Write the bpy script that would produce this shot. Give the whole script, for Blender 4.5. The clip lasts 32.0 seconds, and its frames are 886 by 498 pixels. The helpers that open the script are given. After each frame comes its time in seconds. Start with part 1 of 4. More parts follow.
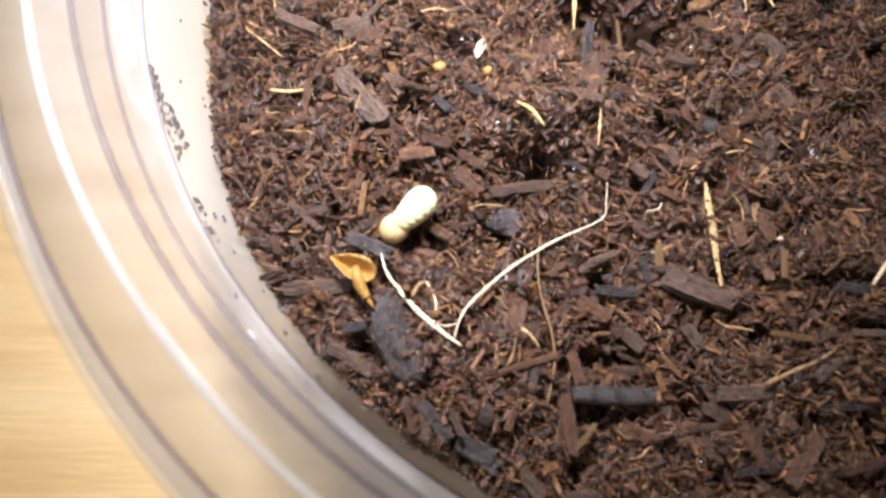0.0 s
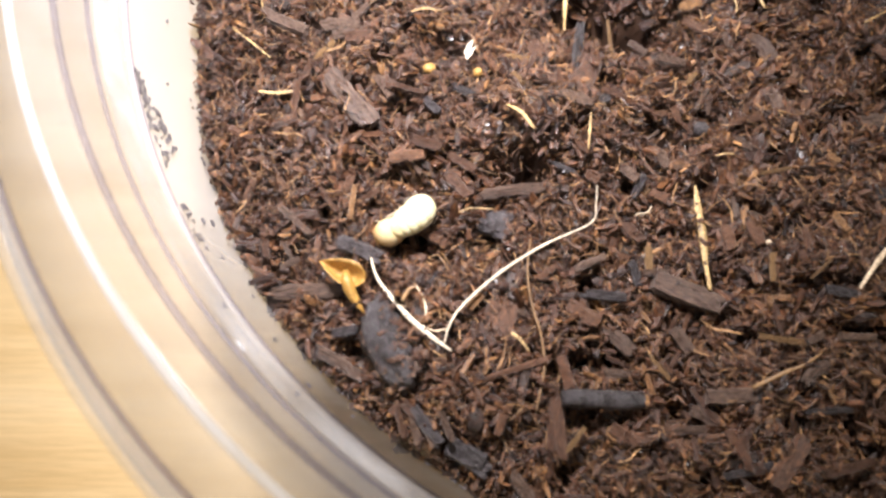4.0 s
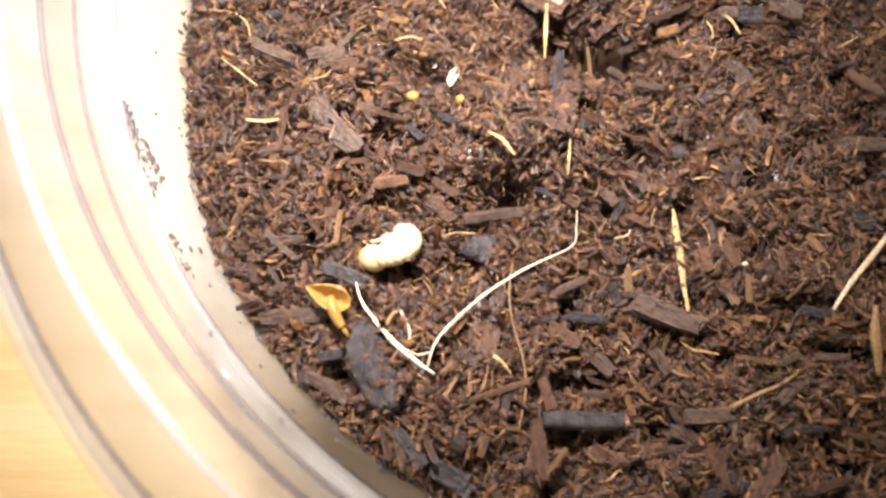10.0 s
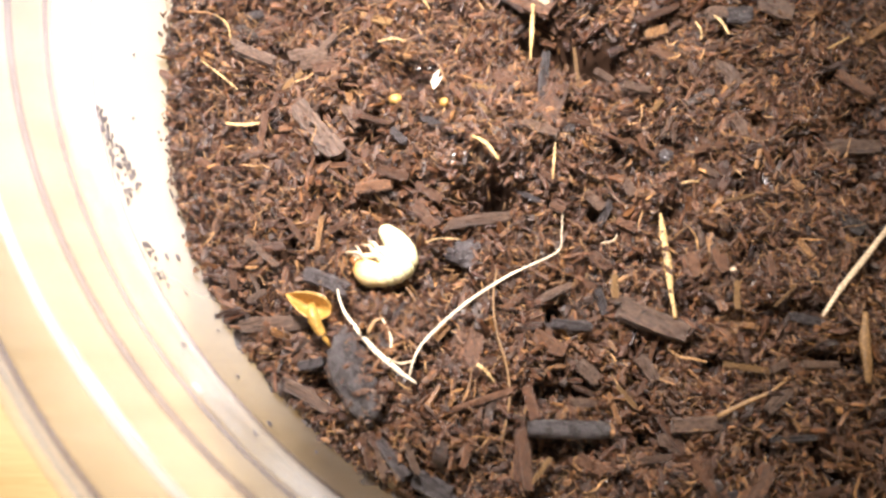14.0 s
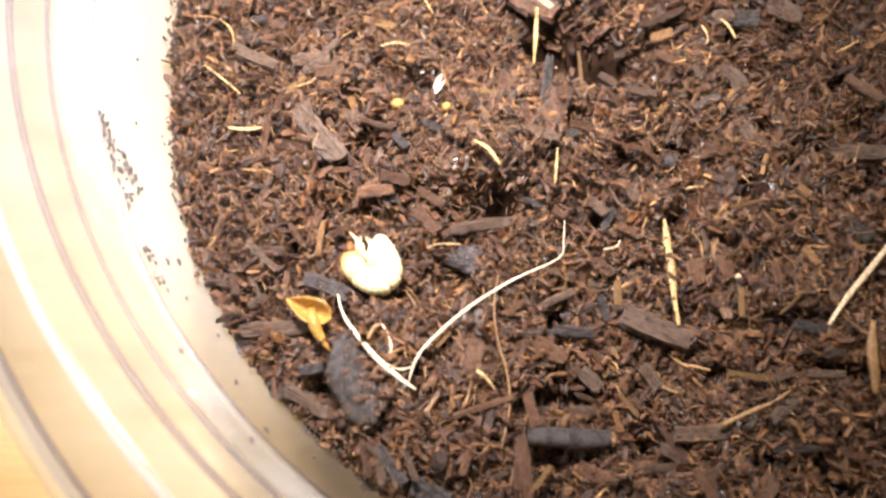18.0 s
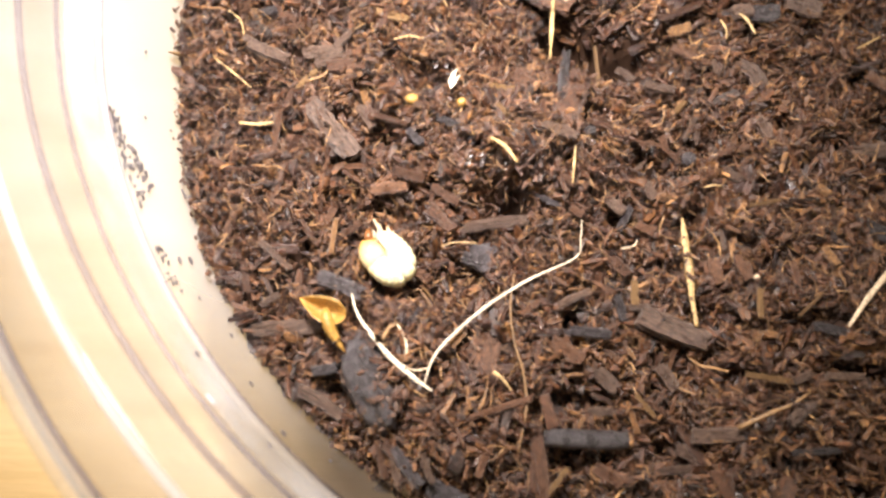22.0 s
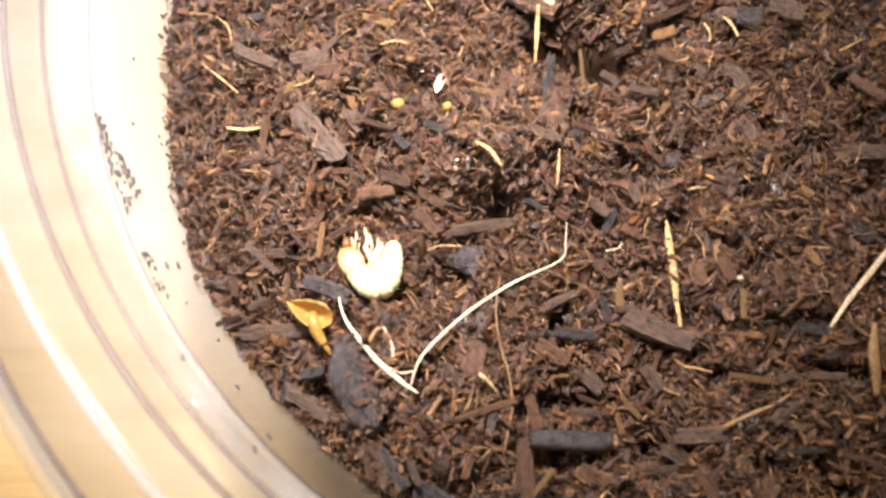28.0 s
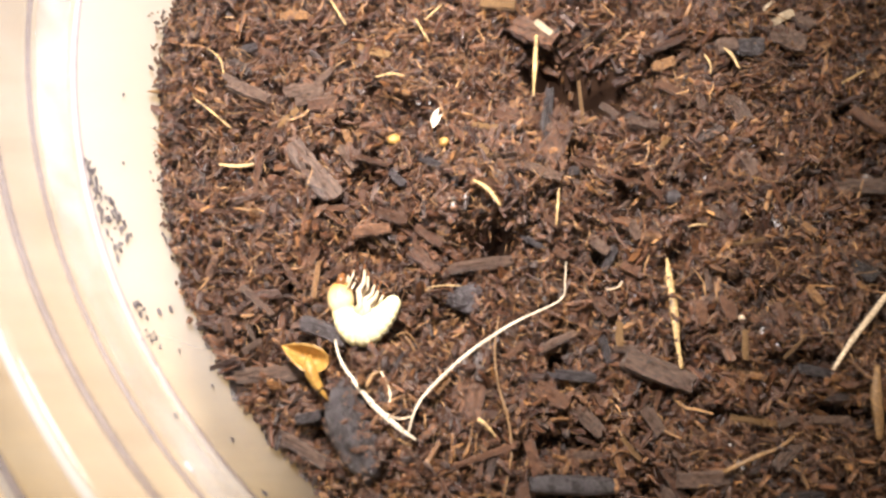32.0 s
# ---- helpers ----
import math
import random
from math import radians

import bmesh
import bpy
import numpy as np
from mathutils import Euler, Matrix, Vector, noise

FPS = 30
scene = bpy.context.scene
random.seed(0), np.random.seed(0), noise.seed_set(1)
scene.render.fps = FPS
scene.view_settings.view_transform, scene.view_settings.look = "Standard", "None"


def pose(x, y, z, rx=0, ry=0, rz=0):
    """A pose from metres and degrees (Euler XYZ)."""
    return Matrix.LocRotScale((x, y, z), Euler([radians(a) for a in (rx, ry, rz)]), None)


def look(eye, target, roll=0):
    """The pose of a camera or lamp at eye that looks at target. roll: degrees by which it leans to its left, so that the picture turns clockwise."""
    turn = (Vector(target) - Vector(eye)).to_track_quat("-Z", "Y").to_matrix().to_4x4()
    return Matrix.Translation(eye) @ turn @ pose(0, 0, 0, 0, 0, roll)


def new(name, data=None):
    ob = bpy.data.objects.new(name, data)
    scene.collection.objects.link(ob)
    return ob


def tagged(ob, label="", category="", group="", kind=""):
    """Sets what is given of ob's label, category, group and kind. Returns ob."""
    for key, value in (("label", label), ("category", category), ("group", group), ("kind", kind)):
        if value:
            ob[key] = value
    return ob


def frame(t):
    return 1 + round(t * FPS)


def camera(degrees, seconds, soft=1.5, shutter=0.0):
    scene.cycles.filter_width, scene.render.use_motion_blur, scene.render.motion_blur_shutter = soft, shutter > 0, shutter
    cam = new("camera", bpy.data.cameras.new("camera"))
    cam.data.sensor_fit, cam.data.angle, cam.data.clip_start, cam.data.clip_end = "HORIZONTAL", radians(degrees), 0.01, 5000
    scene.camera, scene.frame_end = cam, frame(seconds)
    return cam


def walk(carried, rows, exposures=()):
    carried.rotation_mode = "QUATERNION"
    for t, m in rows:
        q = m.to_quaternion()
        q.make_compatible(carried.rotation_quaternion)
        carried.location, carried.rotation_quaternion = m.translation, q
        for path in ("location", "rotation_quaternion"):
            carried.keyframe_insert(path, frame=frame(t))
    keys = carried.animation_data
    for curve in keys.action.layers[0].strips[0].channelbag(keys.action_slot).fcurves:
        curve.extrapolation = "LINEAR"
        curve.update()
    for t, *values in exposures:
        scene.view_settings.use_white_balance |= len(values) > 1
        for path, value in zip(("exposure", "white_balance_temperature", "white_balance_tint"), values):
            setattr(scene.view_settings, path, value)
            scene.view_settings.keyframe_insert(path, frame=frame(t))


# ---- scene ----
# camera: handheld phone a hand's width above the cup
cam = camera(66.0, 32.0, soft=2.6)
cam.data.dof.use_dof = True
cam.data.dof.focus_distance = 0.0705
cam.data.dof.aperture_fstop = 27.0
walk(cam, [
    (0.0, pose(-0.00143, -0.00210, 0.06332, 17.86, 0.20, 0.70)),
    (0.5, pose(-0.00127, -0.00188, 0.06363, 17.30, 0.45, 0.81)),
    (1.0, pose(-0.00100, -0.00122, 0.06393, 17.19, 0.29, 0.85)),
    (1.5, pose(-0.00148, -0.00090, 0.06379, 17.94, 0.11, 0.60)),
    (2.0, pose(-0.00110, -0.00162, 0.06359, 17.97, -0.06, 0.63)),
    (2.5, pose(-0.00073, -0.00248, 0.06444, 17.47, 0.11, 0.71)),
    (4.5, pose(-0.00137, 0.00004, 0.06367, 16.60, -0.64, 0.33)),
    (5.0, pose(-0.00124, -0.00132, 0.06413, 16.58, -0.74, 0.33)),
    (5.5, pose(0.00066, 0.00072, 0.06552, 16.14, -0.33, 0.16)),
    (6.0, pose(0.00120, 0.00018, 0.06504, 16.55, -0.16, 0.08)),
    (6.5, pose(0.00074, 0.00003, 0.06541, 16.67, -0.21, 0.19)),
    (7.0, pose(0.00103, 0.00076, 0.06592, 16.77, -0.46, -0.11)),
    (7.5, pose(-0.00005, 0.00124, 0.06569, 17.20, -0.47, 0.16)),
    (8.0, pose(0.00103, 0.00095, 0.06654, 17.28, -0.21, -0.14)),
    (8.5, pose(0.00044, 0.00008, 0.06539, 16.85, -0.67, -0.01)),
    (9.0, pose(0.00000, -0.00000, 0.06504, 17.03, -0.73, -0.11)),
    (9.5, pose(-0.00006, 0.00011, 0.06561, 17.30, -0.59, -0.10)),
    (10.0, pose(0.00007, 0.00065, 0.06560, 17.40, -0.51, -0.07)),
    (10.5, pose(0.00080, 0.00099, 0.06504, 17.44, -0.75, -0.22)),
    (11.0, pose(0.00124, 0.00080, 0.06509, 17.54, -0.82, -0.27)),
    (11.5, pose(0.00016, 0.00014, 0.06398, 17.47, -1.06, -0.27)),
    (12.0, pose(0.00190, 0.00109, 0.06328, 17.05, -0.67, -0.12)),
    (12.5, pose(0.00019, 0.00010, 0.06326, 17.04, -1.14, -0.29)),
    (13.0, pose(0.00041, 0.00122, 0.06374, 16.99, -1.26, -0.31)),
    (13.5, pose(0.00097, 0.00196, 0.06481, 17.17, -0.95, -0.37)),
    (15.5, pose(0.00355, 0.00162, 0.06457, 16.67, 0.31, 0.28)),
    (16.0, pose(0.00368, 0.00200, 0.06526, 17.36, 0.17, 0.14)),
    (16.5, pose(0.00324, 0.00247, 0.06527, 17.35, 0.20, 0.39)),
    (17.0, pose(0.00306, 0.00256, 0.06476, 17.22, 0.28, 0.39)),
    (17.5, pose(0.00391, 0.00203, 0.06473, 17.42, 0.26, 0.24)),
    (18.0, pose(0.00284, 0.00237, 0.06456, 17.21, 0.46, 0.33)),
    (18.5, pose(0.00300, 0.00228, 0.06358, 16.64, 0.23, 0.41)),
    (19.0, pose(0.00291, 0.00261, 0.06461, 16.77, 0.54, 0.42)),
    (19.5, pose(0.00149, 0.00332, 0.06482, 17.08, 0.01, 0.28)),
    (20.0, pose(0.00190, 0.00467, 0.06489, 17.39, 0.02, 0.24)),
    (20.5, pose(0.00123, 0.00352, 0.06405, 16.93, -0.08, 0.25)),
    (21.0, pose(0.00094, 0.00322, 0.06335, 16.39, -0.00, 0.27)),
    (21.5, pose(0.00132, 0.00297, 0.06331, 16.39, -0.17, 0.32)),
    (22.0, pose(0.00090, 0.00383, 0.06401, 16.02, 0.01, 0.45)),
    (22.5, pose(0.00169, 0.00448, 0.06448, 16.59, 0.09, 0.26)),
    (23.0, pose(0.00255, 0.00478, 0.06481, 17.08, 0.14, 0.16)),
    (23.5, pose(0.00244, 0.00364, 0.06484, 16.43, 0.04, 0.26)),
    (24.0, pose(0.00232, 0.00354, 0.06489, 16.36, 0.26, 0.40)),
    (24.5, pose(0.00369, 0.00380, 0.06535, 16.99, 0.14, 0.02)),
    (26.5, pose(0.00292, 0.00394, 0.06562, 16.59, 0.05, 0.03)),
    (27.0, pose(0.00244, 0.00375, 0.06630, 15.97, 0.35, 0.20)),
    (27.5, pose(0.00222, 0.00360, 0.06467, 16.01, 0.08, 0.16)),
    (28.0, pose(0.00217, 0.00394, 0.06461, 16.06, 0.05, 0.08)),
    (28.5, pose(0.00158, 0.00474, 0.06530, 15.57, 0.19, 0.01)),
    (29.0, pose(0.00302, 0.00665, 0.06474, 15.94, -0.08, -0.10)),
    (29.5, pose(0.00231, 0.00526, 0.06471, 15.85, -0.04, -0.08)),
    (30.0, pose(0.00155, 0.00616, 0.06450, 15.51, -0.23, -0.01)),
    (30.5, pose(0.00111, 0.00674, 0.06376, 15.22, -0.50, -0.01)),
    (31.0, pose(0.00131, 0.00645, 0.06421, 15.09, -0.32, -0.03)),
    (31.5, pose(0.00168, 0.00736, 0.06461, 15.38, -0.44, -0.24)),
    (32.0, pose(0.00189, 0.00864, 0.06483, 15.41, -0.33, -0.25)),
], exposures=[(0.0, -0.18, 5950, 12), (2.0, -0.18, 5950, 12), (4.5, -0.08, 6150, 12), (9.0, 0.10, 6450, 12), (13.0, 0.26, 6600, 12), (16.0, 0.28, 6650, 12), (20.0, 0.11, 6650, 12), (27.0, 0.08, 6650, 12), (32.0, -0.06, 6650, 12)])

# ---- light: a ceiling lamp in the room and the small lamp of the phone ----
CM = 0.01
world = bpy.data.worlds.new("world")
scene.world = world
world.use_nodes = True
world.node_tree.nodes["Background"].inputs[0].default_value = (1.0, 0.9, 0.78, 1)
world.node_tree.nodes["Background"].inputs[1].default_value = 0.02


def lamp(name, kind, watts, colour, m, size):
    data = bpy.data.lights.new(name, kind)
    data.energy, data.color = watts, colour
    if kind == "AREA":
        data.shape, data.size = "DISK", size
    else:
        data.shadow_soft_size = size
    ob = new(name, data)
    ob.matrix_world = m
    return ob


lamp("ceiling_lamp", "AREA", 28.0, (1.0, 0.91, 0.78), look((-0.25, 1.10, 1.50), (0, 0.02, 0)), 0.42)
flash = lamp("phone_lamp", "SPOT", 0.92, (1.0, 0.95, 0.955), look((-0.004, 0.046, 0.070), (-0.002, 0.042, 0)), 0.0055)
flash.data.spot_size, flash.data.spot_blend = radians(91), 1.0

# ---- materials ----


class Mat:
    """A small wrapper round a node material."""

    def __init__(self, name):
        self.mat = bpy.data.materials.new(name)
        self.mat.use_nodes = True
        self.tree = self.mat.node_tree
        self.shader = self.tree.nodes["Principled BSDF"]
        self.out = self.tree.nodes["Material Output"]

    def node(self, kind, links=(), **values):
        n = self.tree.nodes.new(kind)
        for key, value in values.items():
            n.inputs[key.replace("_", " ")].default_value = value
        for a, b in links:
            self.tree.links.new(a, n.inputs[b])
        return n

    def link(self, a, b):
        self.tree.links.new(a, b)

    def set(self, **values):
        for key, value in values.items():
            self.shader.inputs[key.replace("_", " ")].default_value = value

    def coords(self, sx=1.0, sy=1.0, sz=1.0):
        tc = self.tree.nodes.new("ShaderNodeTexCoord")
        mp = self.node("ShaderNodeMapping", [(tc.outputs["Object"], "Vector")])
        mp.inputs["Scale"].default_value = (sx, sy, sz)
        return mp.outputs[0]

    def noise(self, vec, scale, detail=4.0, rough=0.6):
        n = self.node("ShaderNodeTexNoise", [(vec, "Vector")], Scale=scale, Detail=detail, Roughness=rough)
        return n.outputs["Fac"]

    def ramp(self, fac, stops):
        n = self.node("ShaderNodeValToRGB", [(fac, "Fac")])
        e = n.color_ramp.elements
        while len(e) < len(stops):
            e.new(0.5)
        for el, (p, c) in zip(e, stops):
            el.position, el.color = p, (*c, 1)
        return n.outputs["Color"]

    def mix(self, fac, a, b, mode="MIX"):
        n = self.tree.nodes.new("ShaderNodeMix")
        n.data_type, n.blend_type = "RGBA", mode
        for value, i in ((fac, 0), (a, 6), (b, 7)):
            if isinstance(value, (int, float)):
                n.inputs[i].default_value = value
            elif isinstance(value, tuple):
                n.inputs[i].default_value = (*value, 1)
            else:
                self.link(value, n.inputs[i])
        return n.outputs[2]

    def bump(self, height, strength, distance):
        n = self.node("ShaderNodeBump", [(height, "Height")], Strength=strength, Distance=distance)
        self.link(n.outputs[0], self.shader.inputs["Normal"])


def tone(c, k):
    return tuple(min(1.0, v * k) for v in c)


def woody(name, stops, rough=0.36, island=True, wet=0.55, unit=False, vivid=1.0, coat=0.9, relief=1.0):
    """Damp broken bark or wood: each piece its own tone, fibres along its length. unit: for pieces one unit long."""
    m = Mat(name)
    if island:
        rnd = m.tree.nodes.new("ShaderNodeNewGeometry").outputs["Random Per Island"]
        own = m.tree.nodes.new("ShaderNodeAttribute")
        own.attribute_name = "grain"
        mp = m.node("ShaderNodeMapping", [(own.outputs["Vector"], "Vector")])
        mp.inputs["Scale"].default_value = (0.16, 1.0, 1.0)
        vec, fine, wide = mp.outputs[0], 42.0, 9.0
    else:
        rnd = m.tree.nodes.new("ShaderNodeObjectInfo").outputs["Random"]
        vec, fine, wide = (m.coords(1.8, 3.2, 2.4), 4.5, 1.2) if unit else (m.coords(), 3600.0, 700.0)
    base = m.ramp(rnd, stops)
    grain = m.noise(vec, fine, 6, 0.72)
    blot = m.noise(vec, wide, 4, 0.65)
    g = m.ramp(grain, [(0.36, tuple(1 - vivid * v for v in (0.72, 0.76, 0.78))), (0.5, (0.92, 0.90, 0.88)), (0.64, tuple(1 + vivid * v for v in (1.25, 1.20, 1.10)))])
    b = m.ramp(blot, [(0.3, tuple(1 - vivid * v for v in (0.5, 0.54, 0.57))), (0.7, (1 + 0.4 * vivid,) * 3)])
    col = m.mix(1.0, base, g, "MULTIPLY")
    col = m.mix(1.0, col, b, "MULTIPLY")
    m.link(col, m.shader.inputs["Base Color"])
    r = m.ramp(blot, [(0.32, (max(0.12, rough - 0.2),) * 3), (0.7, (rough + 0.25,) * 3)])
    m.link(r, m.shader.inputs["Roughness"])
    m.set(Specular_IOR_Level=wet, Coat_Weight=coat, Coat_Roughness=0.33)
    m.bump(grain, relief, 0.0003)
    m.link(m.shader.inputs["Normal"].links[0].from_socket, m.shader.inputs["Coat Normal"])
    return m.mat


M_SOIL = woody("damp_soil", [(0.0, (0.0186, 0.0078, 0.0029)), (1.0, (0.0466, 0.0200, 0.0073))], 0.6)
M_LOOSE = woody("loose_bark", [(0.0, (0.0124, 0.0044, 0.0020)), (0.18, (0.0352, 0.0122, 0.0043)), (0.42, (0.0743, 0.0277, 0.0097)), (0.55, (0.1104, 0.0573, 0.0342)), (0.60, (0.0571, 0.0415, 0.0366)), (0.63, (0.0605, 0.0428, 0.0378)), (0.68, (0.1020, 0.0428, 0.0182)), (0.80, (0.1123, 0.0443, 0.0159)), (0.93, (0.1468, 0.0635, 0.0218)), (1.0, (0.2850, 0.1416, 0.0486))], 0.30)
M_SHRED = woody("bark_shreds", [(0.0, (0.0206, 0.0077, 0.0027)), (0.2, (0.0502, 0.0182, 0.0060)), (0.45, (0.0898, 0.0345, 0.0120)), (0.6, (0.1123, 0.0580, 0.0330)), (0.75, (0.1209, 0.0497, 0.0172)), (0.94, (0.1642, 0.0773, 0.0273)), (1.0, (0.2935, 0.1519, 0.0543))], 0.32)
M_CRUMB = woody("soil_crumbs", [(0.0, (0.0191, 0.0065, 0.0029)), (0.45, (0.0561, 0.0199, 0.0072)), (0.8, (0.1123, 0.0470, 0.0172)), (1.0, (0.2160, 0.1071, 0.0412))], 0.5)
M_FIBRE = woody("wood_fibres", [(0.0, (0.0780, 0.0305, 0.0109)), (0.35, (0.1560, 0.0700, 0.0251)), (0.7, (0.2601, 0.1392, 0.0519)), (1.0, (0.4785, 0.2873, 0.1256))], 0.5)
TONES = {
    "grey": ((0.080, 0.049, 0.034), (0.122, 0.076, 0.053), 0.36),
    "brown": ((0.066, 0.029, 0.014), (0.115, 0.053, 0.026), 0.42),
    "red": ((0.112, 0.050, 0.025), (0.15, 0.072, 0.036), 0.45),
    "tan": ((0.17, 0.095, 0.038), (0.25, 0.148, 0.062), 0.5),
    "pale": ((0.55, 0.44, 0.30), (0.66, 0.54, 0.38), 0.5),
    "straw": ((0.36, 0.245, 0.10), (0.48, 0.34, 0.16), 0.5),
    "slate": ((0.030, 0.026, 0.028), (0.058, 0.050, 0.054), 0.30),
    "orange": ((0.22, 0.105, 0.038), (0.28, 0.15, 0.06), 0.5),
    "white": ((0.50, 0.42, 0.31), (0.60, 0.52, 0.39), 0.5),
    "amber": ((0.38, 0.21, 0.045), (0.43, 0.25, 0.065), 0.35),
    "yellow": ((0.36, 0.20, 0.045), (0.44, 0.26, 0.07), 0.4),
}
LIGHT = ("pale", "straw", "white", "amber", "yellow", "tan")
CHIP = {k: woody(k + "_flake", [(0.0, a), (1.0, b)], r, False, unit=True, vivid=0.45 if k in LIGHT else 1.0, coat=0.0 if k in LIGHT else 0.8) for k, (a, b, r) in TONES.items()}
WOOD = {k: woody(k + "_wood", [(0.0, a), (1.0, b)], r, False, relief=0.35 if k in LIGHT else 1.0, vivid=(0.75 if k == "straw" else 0.45) if k in LIGHT else 1.0, coat=0.0 if k in LIGHT else 0.8) for k, (a, b, r) in TONES.items()}


def skin(name, base, side, rough=0.33, scatter=0.25, front=None):
    m = Mat(name)
    vec = m.coords()
    n = m.noise(vec, 900.0, 3, 0.55)
    col = m.mix(n, base, side)
    if front:
        along = m.node("ShaderNodeMapRange", [(m.node("ShaderNodeSeparateXYZ", [(vec, 0)]).outputs[0], 0)])
        along.inputs[1].default_value, along.inputs[2].default_value = -0.0008, -0.0024
        col = m.mix(along.outputs[0], col, front)
    m.link(col, m.shader.inputs["Base Color"])
    m.set(Roughness=rough, Subsurface_Weight=scatter, Subsurface_Scale=0.0006, Specular_IOR_Level=0.45)
    m.shader.inputs["Subsurface Radius"].default_value = (1.0, 0.8, 0.4)
    m.bump(m.noise(vec, 2600.0, 3, 0.6), 0.25, 0.0001)
    return m.mat


M_GLINT = skin("pale_glint", (0.50, 0.47, 0.43), (0.36, 0.34, 0.33), 0.35, 0.0)
M_SKIN = skin("grub_skin", (0.82, 0.76, 0.50), (0.76, 0.66, 0.32))
M_HEAD = skin("grub_head", (0.76, 0.62, 0.36), (0.66, 0.47, 0.20), 0.22, front=(0.50, 0.26, 0.07))
M_NECK = skin("grub_neck", (0.78, 0.66, 0.38), (0.70, 0.54, 0.24))
M_FACE = skin("grub_face", (0.50, 0.25, 0.075), (0.38, 0.165, 0.045), 0.22, 0.1)
M_LEG = skin("grub_leg", (0.62, 0.52, 0.38), (0.42, 0.31, 0.19), 0.28)
M_JAW = skin("grub_jaw", (0.24, 0.10, 0.035), (0.15, 0.06, 0.02), 0.22, 0.0)


def plastic(name, haze_low, haze_high, mist=0.0, pass_=(0.97, 0.97, 0.975)):
    """Clear moulded plastic: lets most light through, with a milky haze and a weak gloss. mist: a damp film that thins
    out along the wall, painting its lit and its shaded end.
    """
    m = Mat(name)
    vec = m.coords()
    clear = m.node("ShaderNodeBsdfTransparent", Color=(*pass_, 1))
    through_ = m.node("ShaderNodeBsdfTranslucent", Color=(0.94, 0.94, 0.94, 1))
    diff = m.node("ShaderNodeBsdfDiffuse", Color=(0.94, 0.94, 0.94, 1))
    milky = m.node("ShaderNodeMixShader", [(diff.outputs[0], 1), (through_.outputs[0], 2)], Fac=0.4)
    cloud = m.noise(vec, 110.0, 4, 0.6)
    f = m.ramp(cloud, [(0.40, (haze_low,) * 3), (0.7, (haze_high,) * 3)])
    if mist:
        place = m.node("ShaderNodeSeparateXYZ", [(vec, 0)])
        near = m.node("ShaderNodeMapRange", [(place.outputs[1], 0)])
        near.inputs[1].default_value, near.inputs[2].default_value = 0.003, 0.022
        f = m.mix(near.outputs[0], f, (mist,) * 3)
    body = m.node("ShaderNodeMixShader", [(f, 0), (clear.outputs[0], 1), (milky.outputs[0], 2)])
    relief = m.node("ShaderNodeBump", [(m.noise(vec, 420.0, 3, 0.6), "Height")], Strength=0.12, Distance=0.0003)
    edge = m.node("ShaderNodeLayerWeight", [(relief.outputs[0], "Normal")], Blend=0.25)
    weak = m.node("ShaderNodeMath", [(edge.outputs["Facing"], 0)])
    weak.operation = "MULTIPLY"
    weak.inputs[1].default_value = 0.16
    gloss = m.node("ShaderNodeBsdfGlossy", [(relief.outputs[0], "Normal")], Color=(1, 1, 1, 1), Roughness=0.12)
    both = m.node("ShaderNodeMixShader", [(weak.outputs[0], 0), (body.outputs[0], 1), (gloss.outputs[0], 2)])
    m.link(both.outputs[0], m.out.inputs[0])
    return m.mat


def greyed_rib_plastic():
    """Thick solid plastic of the moulded ribs, glossy; its greyer tint paints refraction's dark edge lines."""
    m = Mat("greyed_rib_plastic")
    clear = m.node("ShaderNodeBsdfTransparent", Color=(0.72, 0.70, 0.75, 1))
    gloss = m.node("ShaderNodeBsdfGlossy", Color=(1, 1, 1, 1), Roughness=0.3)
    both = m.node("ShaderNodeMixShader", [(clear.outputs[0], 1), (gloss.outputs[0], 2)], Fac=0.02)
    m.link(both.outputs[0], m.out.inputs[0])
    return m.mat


M_RIB = greyed_rib_plastic()
M_SPECK = woody("clinging_soil", [(0.0, (0.14, 0.125, 0.14)), (1.0, (0.28, 0.26, 0.29))], 0.5, False)
M_PLASTIC = plastic("clear_plastic", 0.13, 0.19, 0.0, (0.90, 0.905, 0.93))
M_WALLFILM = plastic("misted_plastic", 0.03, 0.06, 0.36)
M_LIP = plastic("lip_plastic", 0.16, 0.24)
# haze this white paints the highlight along the shoulder of the rim
M_BEAD = plastic("whitened_plastic", 0.45, 0.62)
# white haze on the band paints its bright refraction blotches
M_BAND = plastic("blotched_band", 0.06, 0.30)



def table_wood():
    m = Mat("light_table_wood")
    vec = m.coords(1.0, 9.0, 1.0)
    rings = m.noise(vec, 14.0, 5, 0.6)
    pores = m.noise(m.coords(4.0, 90.0, 1.0), 30.0, 4, 0.7)
    col = m.ramp(rings, [(0.3, (0.68, 0.48, 0.23)), (0.5, (0.79, 0.59, 0.32)), (0.7, (0.84, 0.66, 0.40))])
    p = m.ramp(pores, [(0.35, (0.88, 0.86, 0.82)), (0.6, (1.03, 1.02, 1.0))])
    m.link(m.mix(1.0, col, p, "MULTIPLY"), m.shader.inputs["Base Color"])
    m.set(Roughness=0.42)
    m.bump(pores, 0.15, 0.0003)
    return m.mat


def plain(name, c, scale=8.0, rough=0.8):
    m = Mat(name)
    n = m.noise(m.coords(), scale, 5, 0.6)
    m.link(m.mix(n, tone(c, 0.9), tone(c, 1.06)), m.shader.inputs["Base Color"])
    m.set(Roughness=rough)
    m.bump(n, 0.1, 0.002)
    return m.mat


